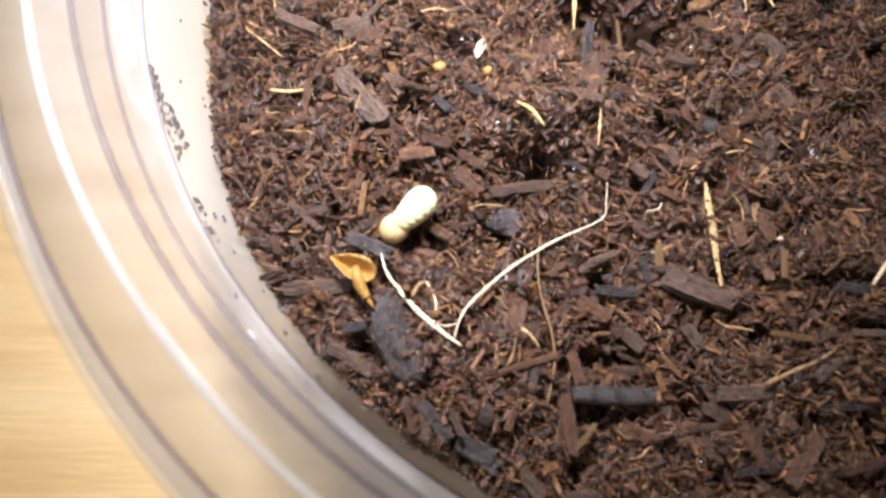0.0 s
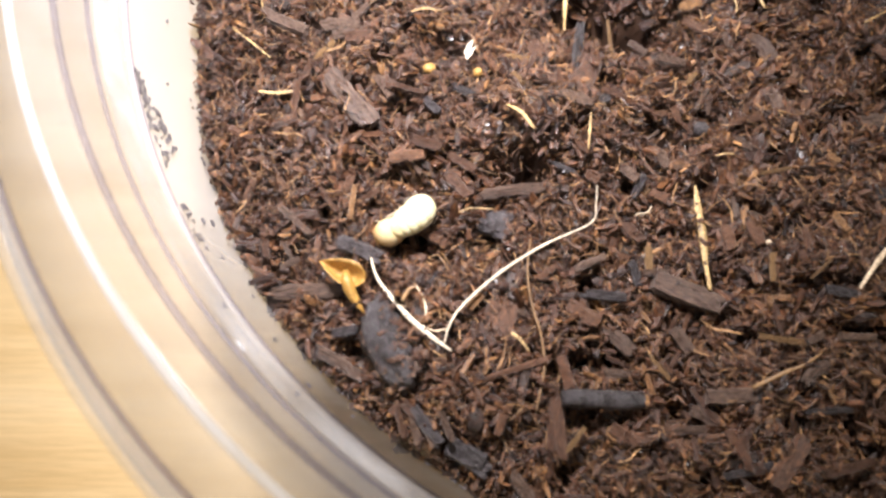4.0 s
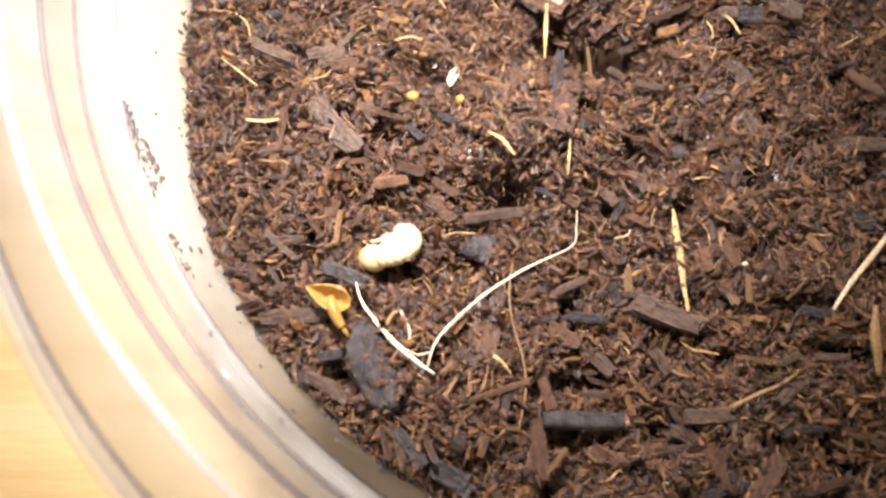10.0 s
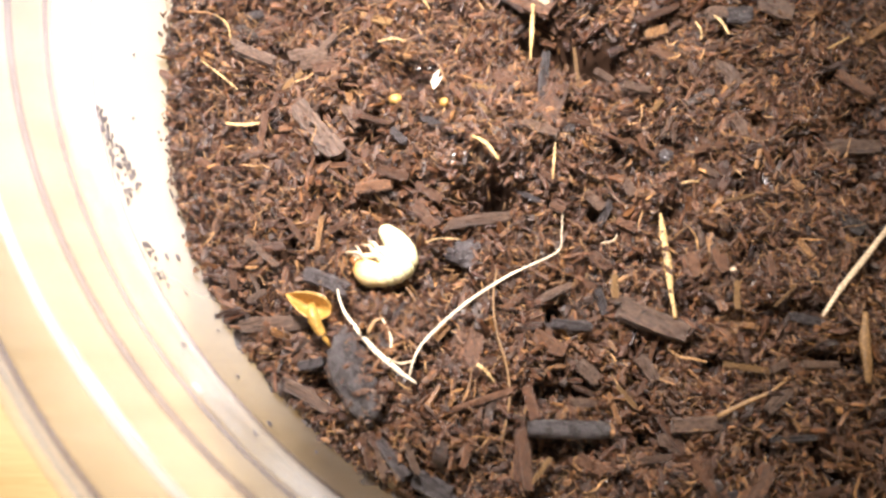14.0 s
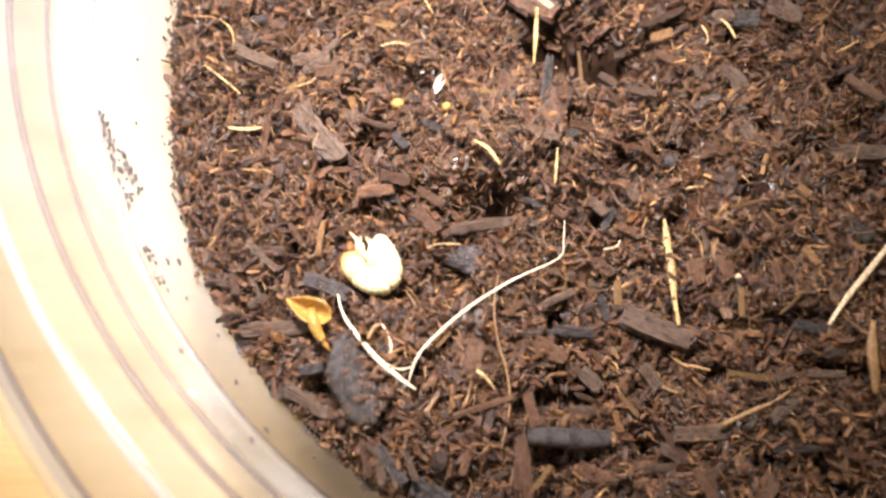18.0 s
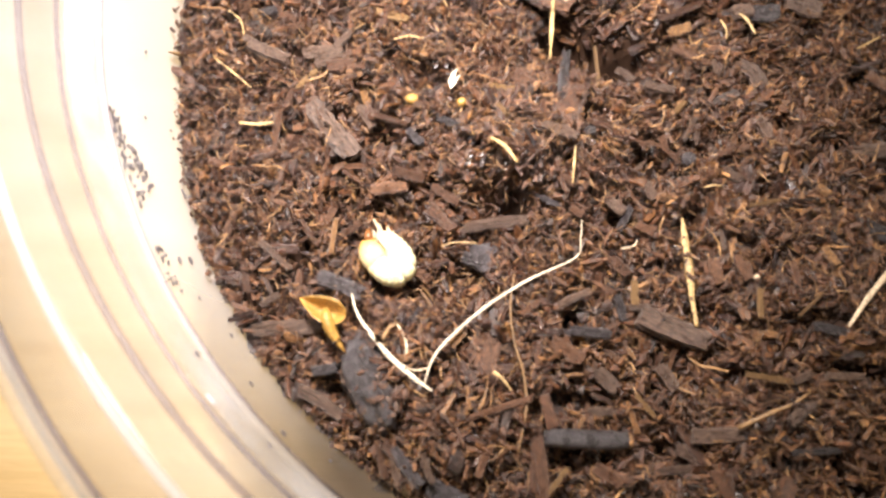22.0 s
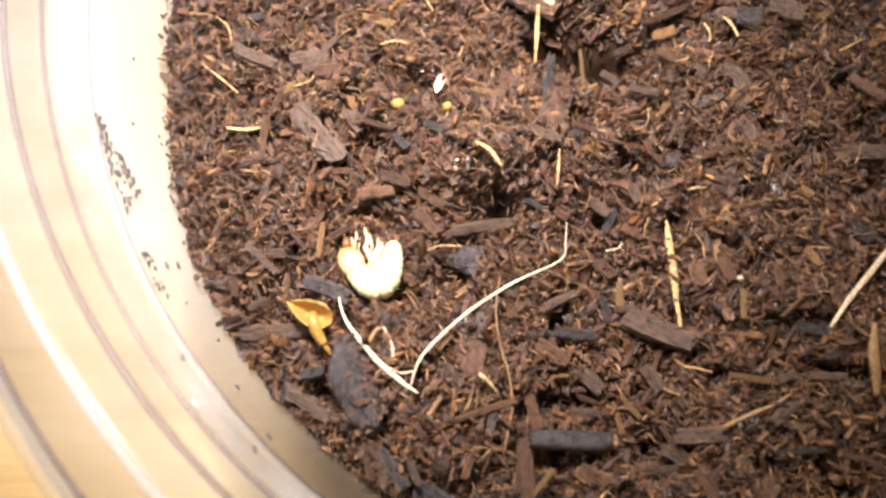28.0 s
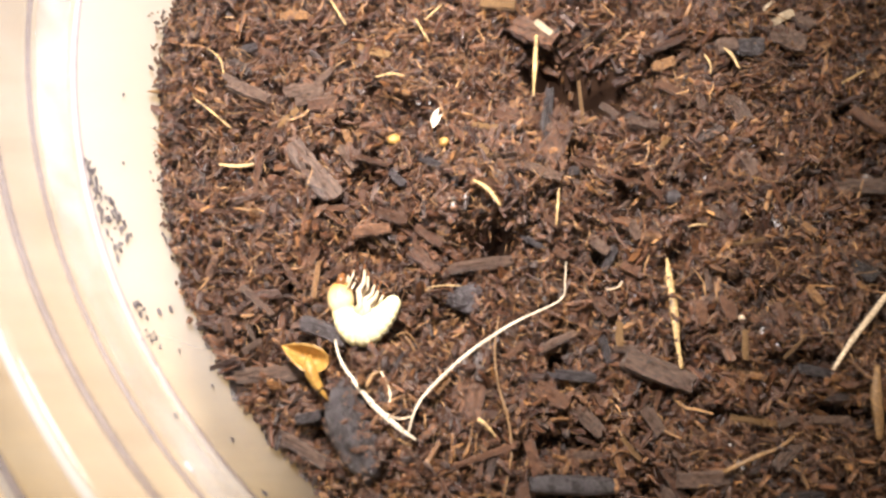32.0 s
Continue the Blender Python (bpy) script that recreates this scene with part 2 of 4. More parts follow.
M_TABLE = table_wood()
M_WALL = plain("wall_paint", (0.72, 0.69, 0.63))
M_FLOOR = plain("floor_boards", (0.30, 0.20, 0.12))

# hollows between the chips: place, reach and depth in cm
PITS = [
    (0.63, 2.72, 0.25, 0.34),
    (0.80, 2.66, 0.14, 0.24),
    (1.28, 4.85, 0.17, 0.45),
    (1.81, 4.57, 0.30, 0.66),
    (1.48, 4.73, 0.22, 0.58),
    (2.17, 4.49, 0.20, 0.56),
    (2.44, 4.00, 0.20, 0.25),
    (0.38, 2.03, 0.16, 0.20),
    (-1.49, 3.46, 0.14, 0.25),
    (-0.87, 0.87, 0.14, 0.25),
    (1.26, 0.81, 0.12, 0.20),
    (2.19, 0.33, 0.16, 0.25),
    (4.68, 3.60, 0.20, 0.25),
    (3.75, 2.22, 0.10, 0.15),
    (-0.63, 2.67, 0.12, 0.15),
    (-0.31, 2.57, 0.14, 0.20),
    (3.38, 2.94, 0.14, 0.20),
    (1.29, 0.33, 0.14, 0.20),
    (-0.50, 1.87, 0.12, 0.15),
    (3.25, 2.12, 0.15, 0.20),
    (-1.90, 3.83, 0.12, 0.15),
    (1.20, -0.10, 0.20, 0.20),
    (2.80, 0.99, 0.14, 0.15),
]

# ---- helpers for meshes; lengths below are in centimetres ----


def big_mesh(name, verts, quads, smooth=False):
    """A mesh from arrays: verts (n, 3) in metres and quads (m, 4)."""
    me = bpy.data.meshes.new(name)
    me.vertices.add(len(verts))
    me.vertices.foreach_set("co", np.asarray(verts, dtype=np.float32).ravel())
    me.loops.add(quads.size)
    me.loops.foreach_set("vertex_index", quads.astype(np.int32).ravel())
    me.polygons.add(len(quads))
    me.polygons.foreach_set("loop_start", np.arange(0, quads.size, 4, dtype=np.int32))
    me.polygons.foreach_set("use_smooth", np.full(len(quads), smooth))
    me.update(calc_edges=True)
    me.validate()
    return me


def part(name, data, material, parent=None, label="", m=None):
    """One mesh object, from a bmesh or a mesh, under a thing or under a part."""
    if isinstance(data, bmesh.types.BMesh):
        me = bpy.data.meshes.new(name)
        data.to_mesh(me)
        data.free()
        data = me
    if not data.materials:
        data.materials.append(material)
    ob = new(name, data)
    ob.parent = parent
    if m is not None:
        ob.matrix_basis = m
    return tagged(ob, label)


def block(x0, y0, z0, x1, y1, z1, bevel=0.0):
    bm = bmesh.new()
    bmesh.ops.create_cube(bm, size=1.0, matrix=Matrix.Translation(((x0 + x1) / 2, (y0 + y1) / 2, (z0 + z1) / 2)) @ Matrix.Diagonal((x1 - x0, y1 - y0, z1 - z0, 1)))
    if bevel:
        bmesh.ops.bevel(bm, geom=bm.edges[:], offset=bevel, segments=2, affect="EDGES")
    return bm


def lathe(profile, cx, cy, n=240, closed=True):
    """A solid of revolution round the upright axis through (cx, cy), from (radius, height) pairs in cm."""
    k = len(profile)
    a = np.arange(n) * 2 * math.pi / n
    pr = np.array(profile) * CM
    v = np.stack([cx * CM + pr[None, :, 0] * np.cos(a)[:, None], cy * CM + pr[None, :, 0] * np.sin(a)[:, None], np.broadcast_to(pr[None, :, 1], (n, k))], -1).reshape(-1, 3)
    i, j = np.meshgrid(np.arange(n), np.arange(k if closed else k - 1), indexing="ij")
    i2, j2 = (i + 1) % n, (j + 1) % k
    q = np.stack([i * k + j, i2 * k + j, i2 * k + j2, i * k + j2], -1).reshape(-1, 4)
    return v, q


# ---- the room: plain walls that close the place, the table ----
TABLE_Z = -0.042
FLOOR_Z = TABLE_Z - 0.72
tagged(part("floor", block(-1.8, -1.8, FLOOR_Z - 0.05, 1.8, 1.8, FLOOR_Z), M_FLOOR), "brown wooden floor of the room", "floor", kind="structure")
tagged(part("ceiling", block(-1.9, -1.9, 1.7, 1.9, 1.9, 1.8), M_WALL), "plain white painted ceiling", "ceiling", kind="structure")
for side, box in (("west", (-1.9, -1.9, -1.8, 1.9)), ("east", (1.8, -1.9, 1.9, 1.9)), ("south", (-1.8, -1.9, 1.8, -1.8)), ("north", (-1.8, 1.8, 1.8, 1.9))):
    tagged(part("wall_" + side, block(box[0], box[1], FLOOR_Z, box[2], box[3], 1.7), M_WALL), "plain off-white painted wall", "wall", kind="structure")

table = tagged(new("table"), "light yellowish wooden table with fine straight grain", "table")
table.location = (0.1, 0.15, FLOOR_Z)
part("tabletop", block(-0.6, -0.4, 0.69, 0.6, 0.4, 0.72, 0.004), M_TABLE, table)
for lx in (-0.53, 0.53):
    for ly in (-0.33, 0.33):
        part("leg", block(lx - 0.03, ly - 0.03, 0, lx + 0.03, ly + 0.03, 0.688, 0.004), M_TABLE, table)

# ---- the cup ----
AX, AY = 2.924, 4.737
# inner faces from the foot up: the wall, then the stepped and rolled rim
WALL = [(5.38, -3.85), (5.50, -3.80), (5.80, -0.30), (5.925, 1.15), (5.932, 1.19)]
RIM = [(5.936, 1.192), (5.968, 1.212), (5.978, 1.25), (6.034, 1.615), (6.045, 1.65), (6.072, 1.672), (6.084, 1.71), (6.142, 1.95), (6.155, 1.985), (6.185, 2.008), (6.225, 2.07), (6.29, 2.16),
       (6.345, 2.20), (6.385, 2.212), (6.43, 2.208), (6.55, 2.155), (6.68, 2.085), (6.755, 2.03), (6.785, 2.00), (6.81, 1.99), (6.86, 1.975), (6.92, 1.91), (6.975, 1.79), (7.01, 1.66), (7.025, 1.56)]
cup = tagged(new("plastic_cup"), "round clear plastic cup with ribbed rim, filled with soil", "plastic cup")
cup.location = (AX * CM, AY * CM, TABLE_Z)
inv = Matrix.Translation((-AX * CM, -AY * CM, -TABLE_Z))
shells = []


def ring_part(name, profile, material, label="", n=320):
    """A part of the cup turned round its axis."""
    v, q = lathe(profile, AX, AY, n)
    shells.append(part(name, big_mesh(name, v, q, True), material, cup, label, inv))


def skin_of(line, out, down):
    """A closed profile of that thickness behind a line."""
    return line + [(r + out, z - down) for r, z in line[::-1]]


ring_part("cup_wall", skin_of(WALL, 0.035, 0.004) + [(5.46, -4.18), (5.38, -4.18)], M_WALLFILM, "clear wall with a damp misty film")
ring_part("rim", skin_of(RIM, 0.012, 0.032), M_PLASTIC, "clear stepped rim")
ring_part("cup_base", [(0.01, -3.86), (5.36, -3.86), (5.36, -3.92), (0.01, -3.92)], M_PLASTIC, "", 96)


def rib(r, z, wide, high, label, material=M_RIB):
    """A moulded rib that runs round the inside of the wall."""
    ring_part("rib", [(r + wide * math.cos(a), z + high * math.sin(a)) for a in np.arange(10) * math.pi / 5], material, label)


# grey rings draw the dark refraction lines at the steps of the rim
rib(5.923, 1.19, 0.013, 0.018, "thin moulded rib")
ring_part("rib", [(5.972, 1.25), (6.028, 1.61), (6.020, 1.612), (5.964, 1.252)], M_BAND, "band between two ribs with painted refraction blotches")
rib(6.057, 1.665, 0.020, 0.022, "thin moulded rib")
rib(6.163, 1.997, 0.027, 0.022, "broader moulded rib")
rib(6.385, 2.205, 0.031, 0.020, "rounded shoulder of the rim, whitened for its highlight", M_BEAD)
rib(6.790, 1.998, 0.022, 0.020, "grey line drawn for the groove under the lip")
rib(6.925, 1.86, 0.085, 0.09, "rolled milky lip of the rim", M_LIP)
for ob in shells:
    ob.visible_shadow = False


# ---- the soil ----
def value_noise(x, y, seed):
    rng = np.random.default_rng(seed)
    t = rng.random((256, 256))
    xi, yi = np.floor(x).astype(int), np.floor(y).astype(int)
    fx, fy = x - xi, y - yi
    fx, fy = fx * fx * (3 - 2 * fx), fy * fy * (3 - 2 * fy)
    a, b = t[xi % 256, yi % 256], t[(xi + 1) % 256, yi % 256]
    c, d = t[xi % 256, (yi + 1) % 256], t[(xi + 1) % 256, (yi + 1) % 256]
    return (a + (b - a) * fx) * (1 - fy) + (c + (d - c) * fx) * fy - 0.5


MOUNDS = [(0.9, 3.1, 0.55, 0.36), (1.5, 3.5, 0.4, 0.16), (-0.3, 3.75, 0.3, 0.2), (3.9, 1.4, 0.7, 0.22), (-0.1, 0.85, 0.5, 0.12), (2.4, 2.1, 0.9, -0.12),
          (-0.8, 2.0, 0.5, -0.08), (1.9, 0.6, 0.7, -0.16), (1.25, 4.8, 0.5, -0.15), (0.6, 2.3, 0.3, -0.22)]


def swell(x, y):
    return sum(a * np.exp(-((x - mx) ** 2 + (y - my) ** 2) / (2 * s * s)) for mx, my, s, a in MOUNDS)


def hollow(x, y):
    """How deep the hollows are at a place, in cm."""
    return sum(1.6 * d * np.exp(-((x - px) ** 2 + (y - py) ** 2) / (1.3 * r * r)) for px, py, r, d in PITS)


def dips(x, y):
    """Small dark gaps all over the soil, in cm."""
    return 1.1 * np.clip(value_noise(x / 0.26, y / 0.26, 41) - 0.16, 0, 1) + 0.5 * np.clip(value_noise(x / 0.55, y / 0.55, 43) - 0.2, 0, 1)


def rim_rise(a):
    """How much higher or lower the soil stands against the wall at the angle a (radians), in cm."""
    d = np.degrees(a) % 360
    return -0.12 * np.exp(-((d - 188) / 11) ** 2) + 0.10 * np.exp(-((d - 217) / 9) ** 2)


def rest(x, y):
    """Height at which larger pieces rest, bridging the small gaps, in cm."""
    x, y = np.asarray(x, dtype=float), np.asarray(y, dtype=float)
    return lie(x, y) + dips(x, y)


def lie(x, y):
    """Height of the soil, in cm."""
    x, y = np.asarray(x, dtype=float), np.asarray(y, dtype=float)
    edge = np.clip((np.hypot(x - AX, y - AY) - 5.12) / 0.7, 0, 1)
    return swell(x, y) + (rim_rise(np.arctan2(y - AY, x - AX)) - 0.28) * edge ** 2 - hollow(x, y) - dips(x, y) + 0.14 * value_noise(x / 0.7, y / 0.7, 5) + 0.20 * value_noise(x / 0.3, y / 0.3, 7)


rr, aa = np.meshgrid(np.linspace(0.02, 5.79, 154), np.arange(480) * 2 * math.pi / 480, indexing="ij")
gx, gy = AX + rr * np.cos(aa), AY + rr * np.sin(aa)
gz = lie(gx, gy) + 0.10 * value_noise(gx / 0.09, gy / 0.09, 9) - 0.10
skirt_r = np.stack([np.full(480, 5.77), np.full(480, 5.46), np.full(480, 0.02)])
skirt_z = np.stack([np.full(480, -0.65), np.full(480, -3.80), np.full(480, -3.80)])
sx, sy = AX + skirt_r * np.cos(aa[:3]), AY + skirt_r * np.sin(aa[:3])
verts = np.concatenate([np.stack([gx, gy, gz], -1), np.stack([sx, sy, skirt_z], -1)]).reshape(-1, 3) * CM
i, j = np.meshgrid(np.arange(156), np.arange(480), indexing="ij")
quads = np.stack([i * 480 + j, (i + 1) * 480 + j, (i + 1) * 480 + (j + 1) % 480, i * 480 + (j + 1) % 480], -1).reshape(-1, 4)
soil = tagged(part("soil", big_mesh("soil", verts, quads, False), M_SOIL), "dark brown damp soil of shredded bark filling the cup", "soil", kind="structure")

# ---- the grub ----


def ball(rx, ry, rz, u=28, v=16, wave=0.0, flat=0.0):
    """A rounded body segment round its own x axis, in cm."""
    bm = bmesh.new()
    bmesh.ops.create_uvsphere(bm, u_segments=u, v_segments=v, radius=1.0, matrix=Matrix.Rotation(math.pi / 2, 4, "Y"))
    for p in bm.verts:
        a = math.atan2(p.co.z, p.co.y)
        k = 1 + wave * math.cos(5 * a) - flat * max(0.0, math.cos(a)) ** 2
        e = abs(p.co.x) ** 1.0
        p.co = Vector((p.co.x * rx, p.co.y * ry * k * (1 + 0.04 * (1 - e * e)), p.co.z * rz * k * (1 + 0.04 * (1 - e * e)))) * CM
    for f in bm.faces:
        f.smooth = True
    return bm


def tube(points, radii, sides=8, flat=1.0, twist=0.0):
    """A tapered tube along points in cm, with closed ends."""
    bm = bmesh.new()
    rings = []
    for k, p in enumerate(points):
        p = Vector(p)
        d = (Vector(points[min(k + 1, len(points) - 1)]) - Vector(points[max(k - 1, 0)])).normalized()
        side = d.cross(Vector((0, 0, 1)))
        side = side.normalized() if side.length > 0.05 else Vector((1, 0, 0))
        up = side.cross(d)
        ring = []
        for s in range(sides):
            a = 2 * math.pi * s / sides + twist * k
            ring.append(bm.verts.new((p + radii[k] * (side * math.cos(a) + up * math.sin(a) * flat)) * CM))
        rings.append(ring)
    for r0, r1 in zip(rings, rings[1:]):
        for s in range(sides):
            bm.faces.new((r0[s], r0[(s + 1) % sides], r1[(s + 1) % sides], r1[s]))
    bm.faces.new(rings[0][::-1])
    bm.faces.new(rings[-1])
    for f in bm.faces:
        f.smooth = True
    bmesh.ops.recalc_face_normals(bm, faces=bm.faces[:])
    return bm


GIRTH = [0.116, 0.132, 0.144, 0.152, 0.154, 0.150, 0.140, 0.126, 0.112, 0.100, 0.084]
grub = tagged(new("beetle_grub"), "plump white curled beetle grub with amber head lying on soil", "grub")
shell = ball(0.178, 0.122, 0.136, 32, 20)
bmesh.ops.translate(shell, verts=shell.verts[:], vec=(-0.095 * CM, 0, 0))
head = part("head", shell, M_HEAD, grub, "smooth amber head capsule")
part("mouth_plate", ball(0.072, 0.082, 0.098, 20, 12), M_FACE, head, "orange-brown mouth plate", Matrix.Translation(Vector((-0.208, 0.018, 0)) * CM))
for s in (-1, 1):
    part("mandible", tube([(-0.225, 0.020, 0.070 * s), (-0.280, 0.038, 0.068 * s), (-0.322, 0.050, 0.040 * s), (-0.342, 0.056, 0.010 * s)], [0.048, 0.042, 0.028, 0.008]), M_JAW, head, "dark brown jaw")
    part("antenna", tube([(-0.16, 0.080, 0.090 * s), (-0.24, 0.125, 0.120 * s), (-0.28, 0.155, 0.125 * s), (-0.33, 0.170, 0.115 * s)], [0.013, 0.011, 0.010, 0.005]), M_LEG, head)
    part("palp", tube([(-0.23, 0.075, 0.035 * s), (-0.285, 0.100, 0.045 * s), (-0.315, 0.100, 0.035 * s)], [0.014, 0.012, 0.006], 6), M_LEG, head)
segments = []
for n, r in enumerate(GIRTH):
    seg = part("body_segment", ball(0.126 if n < 10 else 0.100, r, r * 0.98, 32, 18, 0.012, 0.05), M_NECK if n == 0 else M_SKIN, grub, "pale amber neck segment" if n == 0 else "")
    segments.append(seg)
    # a second, shallower fold on the back of each segment
    if 1 < n < 9:
        part("skin_fold", ball(0.050, r * 0.46, r * 0.72, 20, 10), M_SKIN, seg, "", Matrix.Translation(Vector((0.040, -r * 0.545, 0)) * CM))
    if 0 < n < 4:
        for s in (-1, 1):
            lean = (-0.22, -0.09, 0.02)[n - 1] - 0.018 * s
            pts = [(0, r * 0.72, 0.05 * s), (0.015 + lean * 0.2, r + 0.045, 0.085 * s), (lean * 0.6 - 0.02, r + 0.100, 0.090 * s), (lean * 0.85 + 0.004, r + 0.180, 0.075 * s), (lean * 1.25 - 0.012, r + 0.258, 0.050 * s)]
            leg = part("leg", tube(pts, [0.048, 0.036, 0.027, 0.021, 0.011]), M_LEG, seg, "translucent tan jointed leg")
            part("claw", tube([pts[-1], (lean * 1.35 - 0.025, r + 0.280, 0.046 * s), (lean * 1.4 - 0.042, r + 0.290, 0.042 * s)], [0.009, 0.007, 0.002], 6), M_JAW, leg, "brown claw")
    if n > 2:
        rng = random.Random(n)
        bm = bmesh.new()
        for _ in range(8):
            a = rng.uniform(0.35 * math.pi, 1.65 * math.pi)
            c, d = math.cos(a) * r, math.sin(a) * r
            x = rng.uniform(-0.03, 0.03)
            hair = tube([(x, c, d), (x + rng.uniform(-0.02, 0.02), c * 1.14, d * 1.14), (x + rng.uniform(-0.03, 0.03), c * 1.26, d * 1.26)], [0.0022, 0.0016, 0.0006], 3)
            tmp = bpy.data.meshes.new("hair")
            hair.to_mesh(tmp)
            hair.free()
            bm.from_mesh(tmp)
            bpy.data.meshes.remove(tmp)
        part("bristles", bm, M_LEG, seg)

# ---- pieces on the soil ----


def chip_shape(seed, taper=0.5, knots=6, sides=7, jag=0.25):
    """A splintered flake one unit long, wide and thick: verts and quads of a ragged tube."""
    rng = np.random.default_rng(seed)
    t = np.linspace(-0.5, 0.5, knots)
    ring = []
    ph = rng.random() * 6.28
    base = 0.85 + 0.3 * rng.random(sides)
    for k, x in enumerate(t):
        end = 1 - taper * (abs(x) * 2) ** 3 * rng.uniform(0.5, 1.2)
        a = np.arange(sides) * 2 * math.pi / sides + ph
        rad = 0.5 * base * end * rng.uniform(0.95 - jag, 0.95 + jag, sides)
        sq = 1 / np.maximum(np.abs(np.cos(a)), np.abs(np.sin(a))) ** 0.75
        ring.append(np.stack([np.full(sides, x) + rng.uniform(-0.06, 0.06, sides) * (0.4 + abs(x)), rad * sq * np.cos(a) + 0.10 * math.sin(3 * x + ph), rad * sq * np.sin(a) + 0.12 * math.cos(2.5 * x + ph)], -1))
    v = np.concatenate(ring + [ring[0].mean(0, keepdims=True), ring[-1].mean(0, keepdims=True)])
    q = []
    for k in range(knots - 1):
        for s in range(sides):
            s2 = (s + 1) % sides
            q.append((k * sides + s, k * sides + s2, (k + 1) * sides + s2, (k + 1) * sides + s))
    c0, c1, o = knots * sides, knots * sides + 1, (knots - 1) * sides
    for s in range(0, sides, 2):
        q.append((c0, (s + 2) % sides if s + 2 <= sides else (s + 1) % sides, (s + 1) % sides, s))
        q.append((c1, o + s, o + (s + 1) % sides, o + ((s + 2) % sides if s + 2 <= sides else (s + 1) % sides)))
    q = [f for f in q if len(set(f)) == 4]
    return v, np.array(q)


def turns(yaw, pitch, roll):
    cy, sy, cp, sp, cr, sr = np.cos(yaw), np.sin(yaw), np.cos(pitch), np.sin(pitch), np.cos(roll), np.sin(roll)
    return np.stack([np.stack([cy * cp, cy * sp * sr - sy * cr, cy * sp * cr + sy * sr], -1), np.stack([sy * cp, sy * sp * sr + cy * cr, sy * sp * cr - cy * sr], -1), np.stack([-sp, cp * sr, cp * cr], -1)], -2)


def scatter(name, shapes, pos, size, rot, material, category, label):
    """Many pieces joined into one mesh. pos and size (n, 3) in cm, rot (n, 3, 3)."""
    vs, qs, gs, off = [], [], [], 0
    shift = np.random.default_rng(len(pos)).uniform(0, 40, (len(pos), 1, 3))
    pick = np.arange(len(pos)) % len(shapes)
    for k, (v, q) in enumerate(shapes):
        m = pick == k
        w = np.einsum("nij,nkj->nki", rot[m], v[None] * size[m][:, None, :]) + pos[m][:, None, :]
        n = len(w)
        gs.append((v[None] * size[m][:, None, :] + shift[m]).reshape(-1, 3))
        vs.append(w.reshape(-1, 3) * CM)
        qs.append((q[None] + (np.arange(n) * len(v))[:, None, None]).reshape(-1, 4) + off)
        off += n * len(v)
    me = big_mesh(name, np.concatenate(vs), np.concatenate(qs), False)
    me.attributes.new("grain", "FLOAT_VECTOR", "POINT").data.foreach_set("vector", np.concatenate(gs).astype(np.float32).ravel())
    ob = part(name, me, material)
    return tagged(ob, label, category, kind="stuff")


LINES = (((-0.79, 1.78), (-0.70, 1.52), (-0.42, 1.17), (-0.08, 0.89), (0.03, 1.19), (0.45, 1.60), (0.90, 1.90), (1.34, 2.11), (1.40, 2.46)), ((2.42, 2.54), (2.47, 1.47)), ((3.72, 1.43), (4.74, 2.49)), ((-1.25, 1.68), (-0.9, 1.3)))


def from_lines(x, y):
    """How far places are from the roots, the stalks and the husk, in cm."""
    best = np.full(np.shape(x), 9.0)
    for line in LINES:
        for (ax, ay), (bx, by) in zip(line, line[1:]):
            k = np.clip(((x - ax) * (bx - ax) + (y - ay) * (by - ay)) / ((bx - ax) ** 2 + (by - ay) ** 2), 0, 1)
            best = np.minimum(best, np.hypot(x - ax - k * (bx - ax), y - ay - k * (by - ay)))
    return best


def spread(n, seed, margin=0.1):
    """Random places on the soil, dense where the cup is open to view."""
    rng = np.random.default_rng(seed)
    a, r = rng.random(n * 4) * 2 * math.pi, (5.79 - margin) * np.sqrt(rng.random(n * 4))
    x, y = AX + r * np.cos(a), AY + r * np.sin(a)
    keep = (((x < 5.6) & (y < 7.2)) | (rng.random(n * 4) < 0.3)) & (rng.random(n * 4) > 1.1 * (hollow(x, y) + dips(x, y))) & (from_lines(x, y) > 0.045)
    return x[keep][:n], y[keep][:n], rng


SHAPES = [chip_shape(s, 0.08 + 0.07 * (s % 7), 5, 7) for s in range(34)]
SHREDS = [chip_shape(60 + s, 0.10 + 0.08 * (s % 6), 4, 5) for s in range(30)]
SLIVERS = []
for s in range(16):
    v, q = chip_shape(100 + s, 0.9, 6, 3)
    thin, bow, kink = 0.030 + 0.010 * (s % 5), 0.42 * math.sin(s * 2.3), 0.04 * math.sin(s * 4.1)
    v = np.stack([v[:, 0], v[:, 1] * thin + bow * v[:, 0] ** 2 + kink * np.sin(9 * v[:, 0]), v[:, 2] * thin + 0.5 * bow * v[:, 0] ** 2], -1)
    SLIVERS.append((v, q))
GRAINS = [chip_shape(200 + s, 0.7, 4, 4) for s in range(14)]

x, y, rng = spread(11500, 11, 0.10)
n = len(x)
length = np.clip(rng.lognormal(math.log(0.175), 0.38, n), 0.08, 0.36)
width = np.clip(length * rng.uniform(0.16, 0.40, n), 0.03, 0.10)
thick = np.maximum(width * rng.uniform(0.3, 0.8, n), 0.02)
rot = turns(rng.random(n) * 6.28, rng.normal(0, 0.55, n), rng.normal(0, 0.85, n))
z = lie(x, y) + rng.uniform(-0.16, 0.07, n)
scatter("loose_chips", SHAPES, np.stack([x, y, z], -1), np.stack([length, width, thick], -1), rot, M_LOOSE, "bark chips", "thick layer of loose damp bark chips")

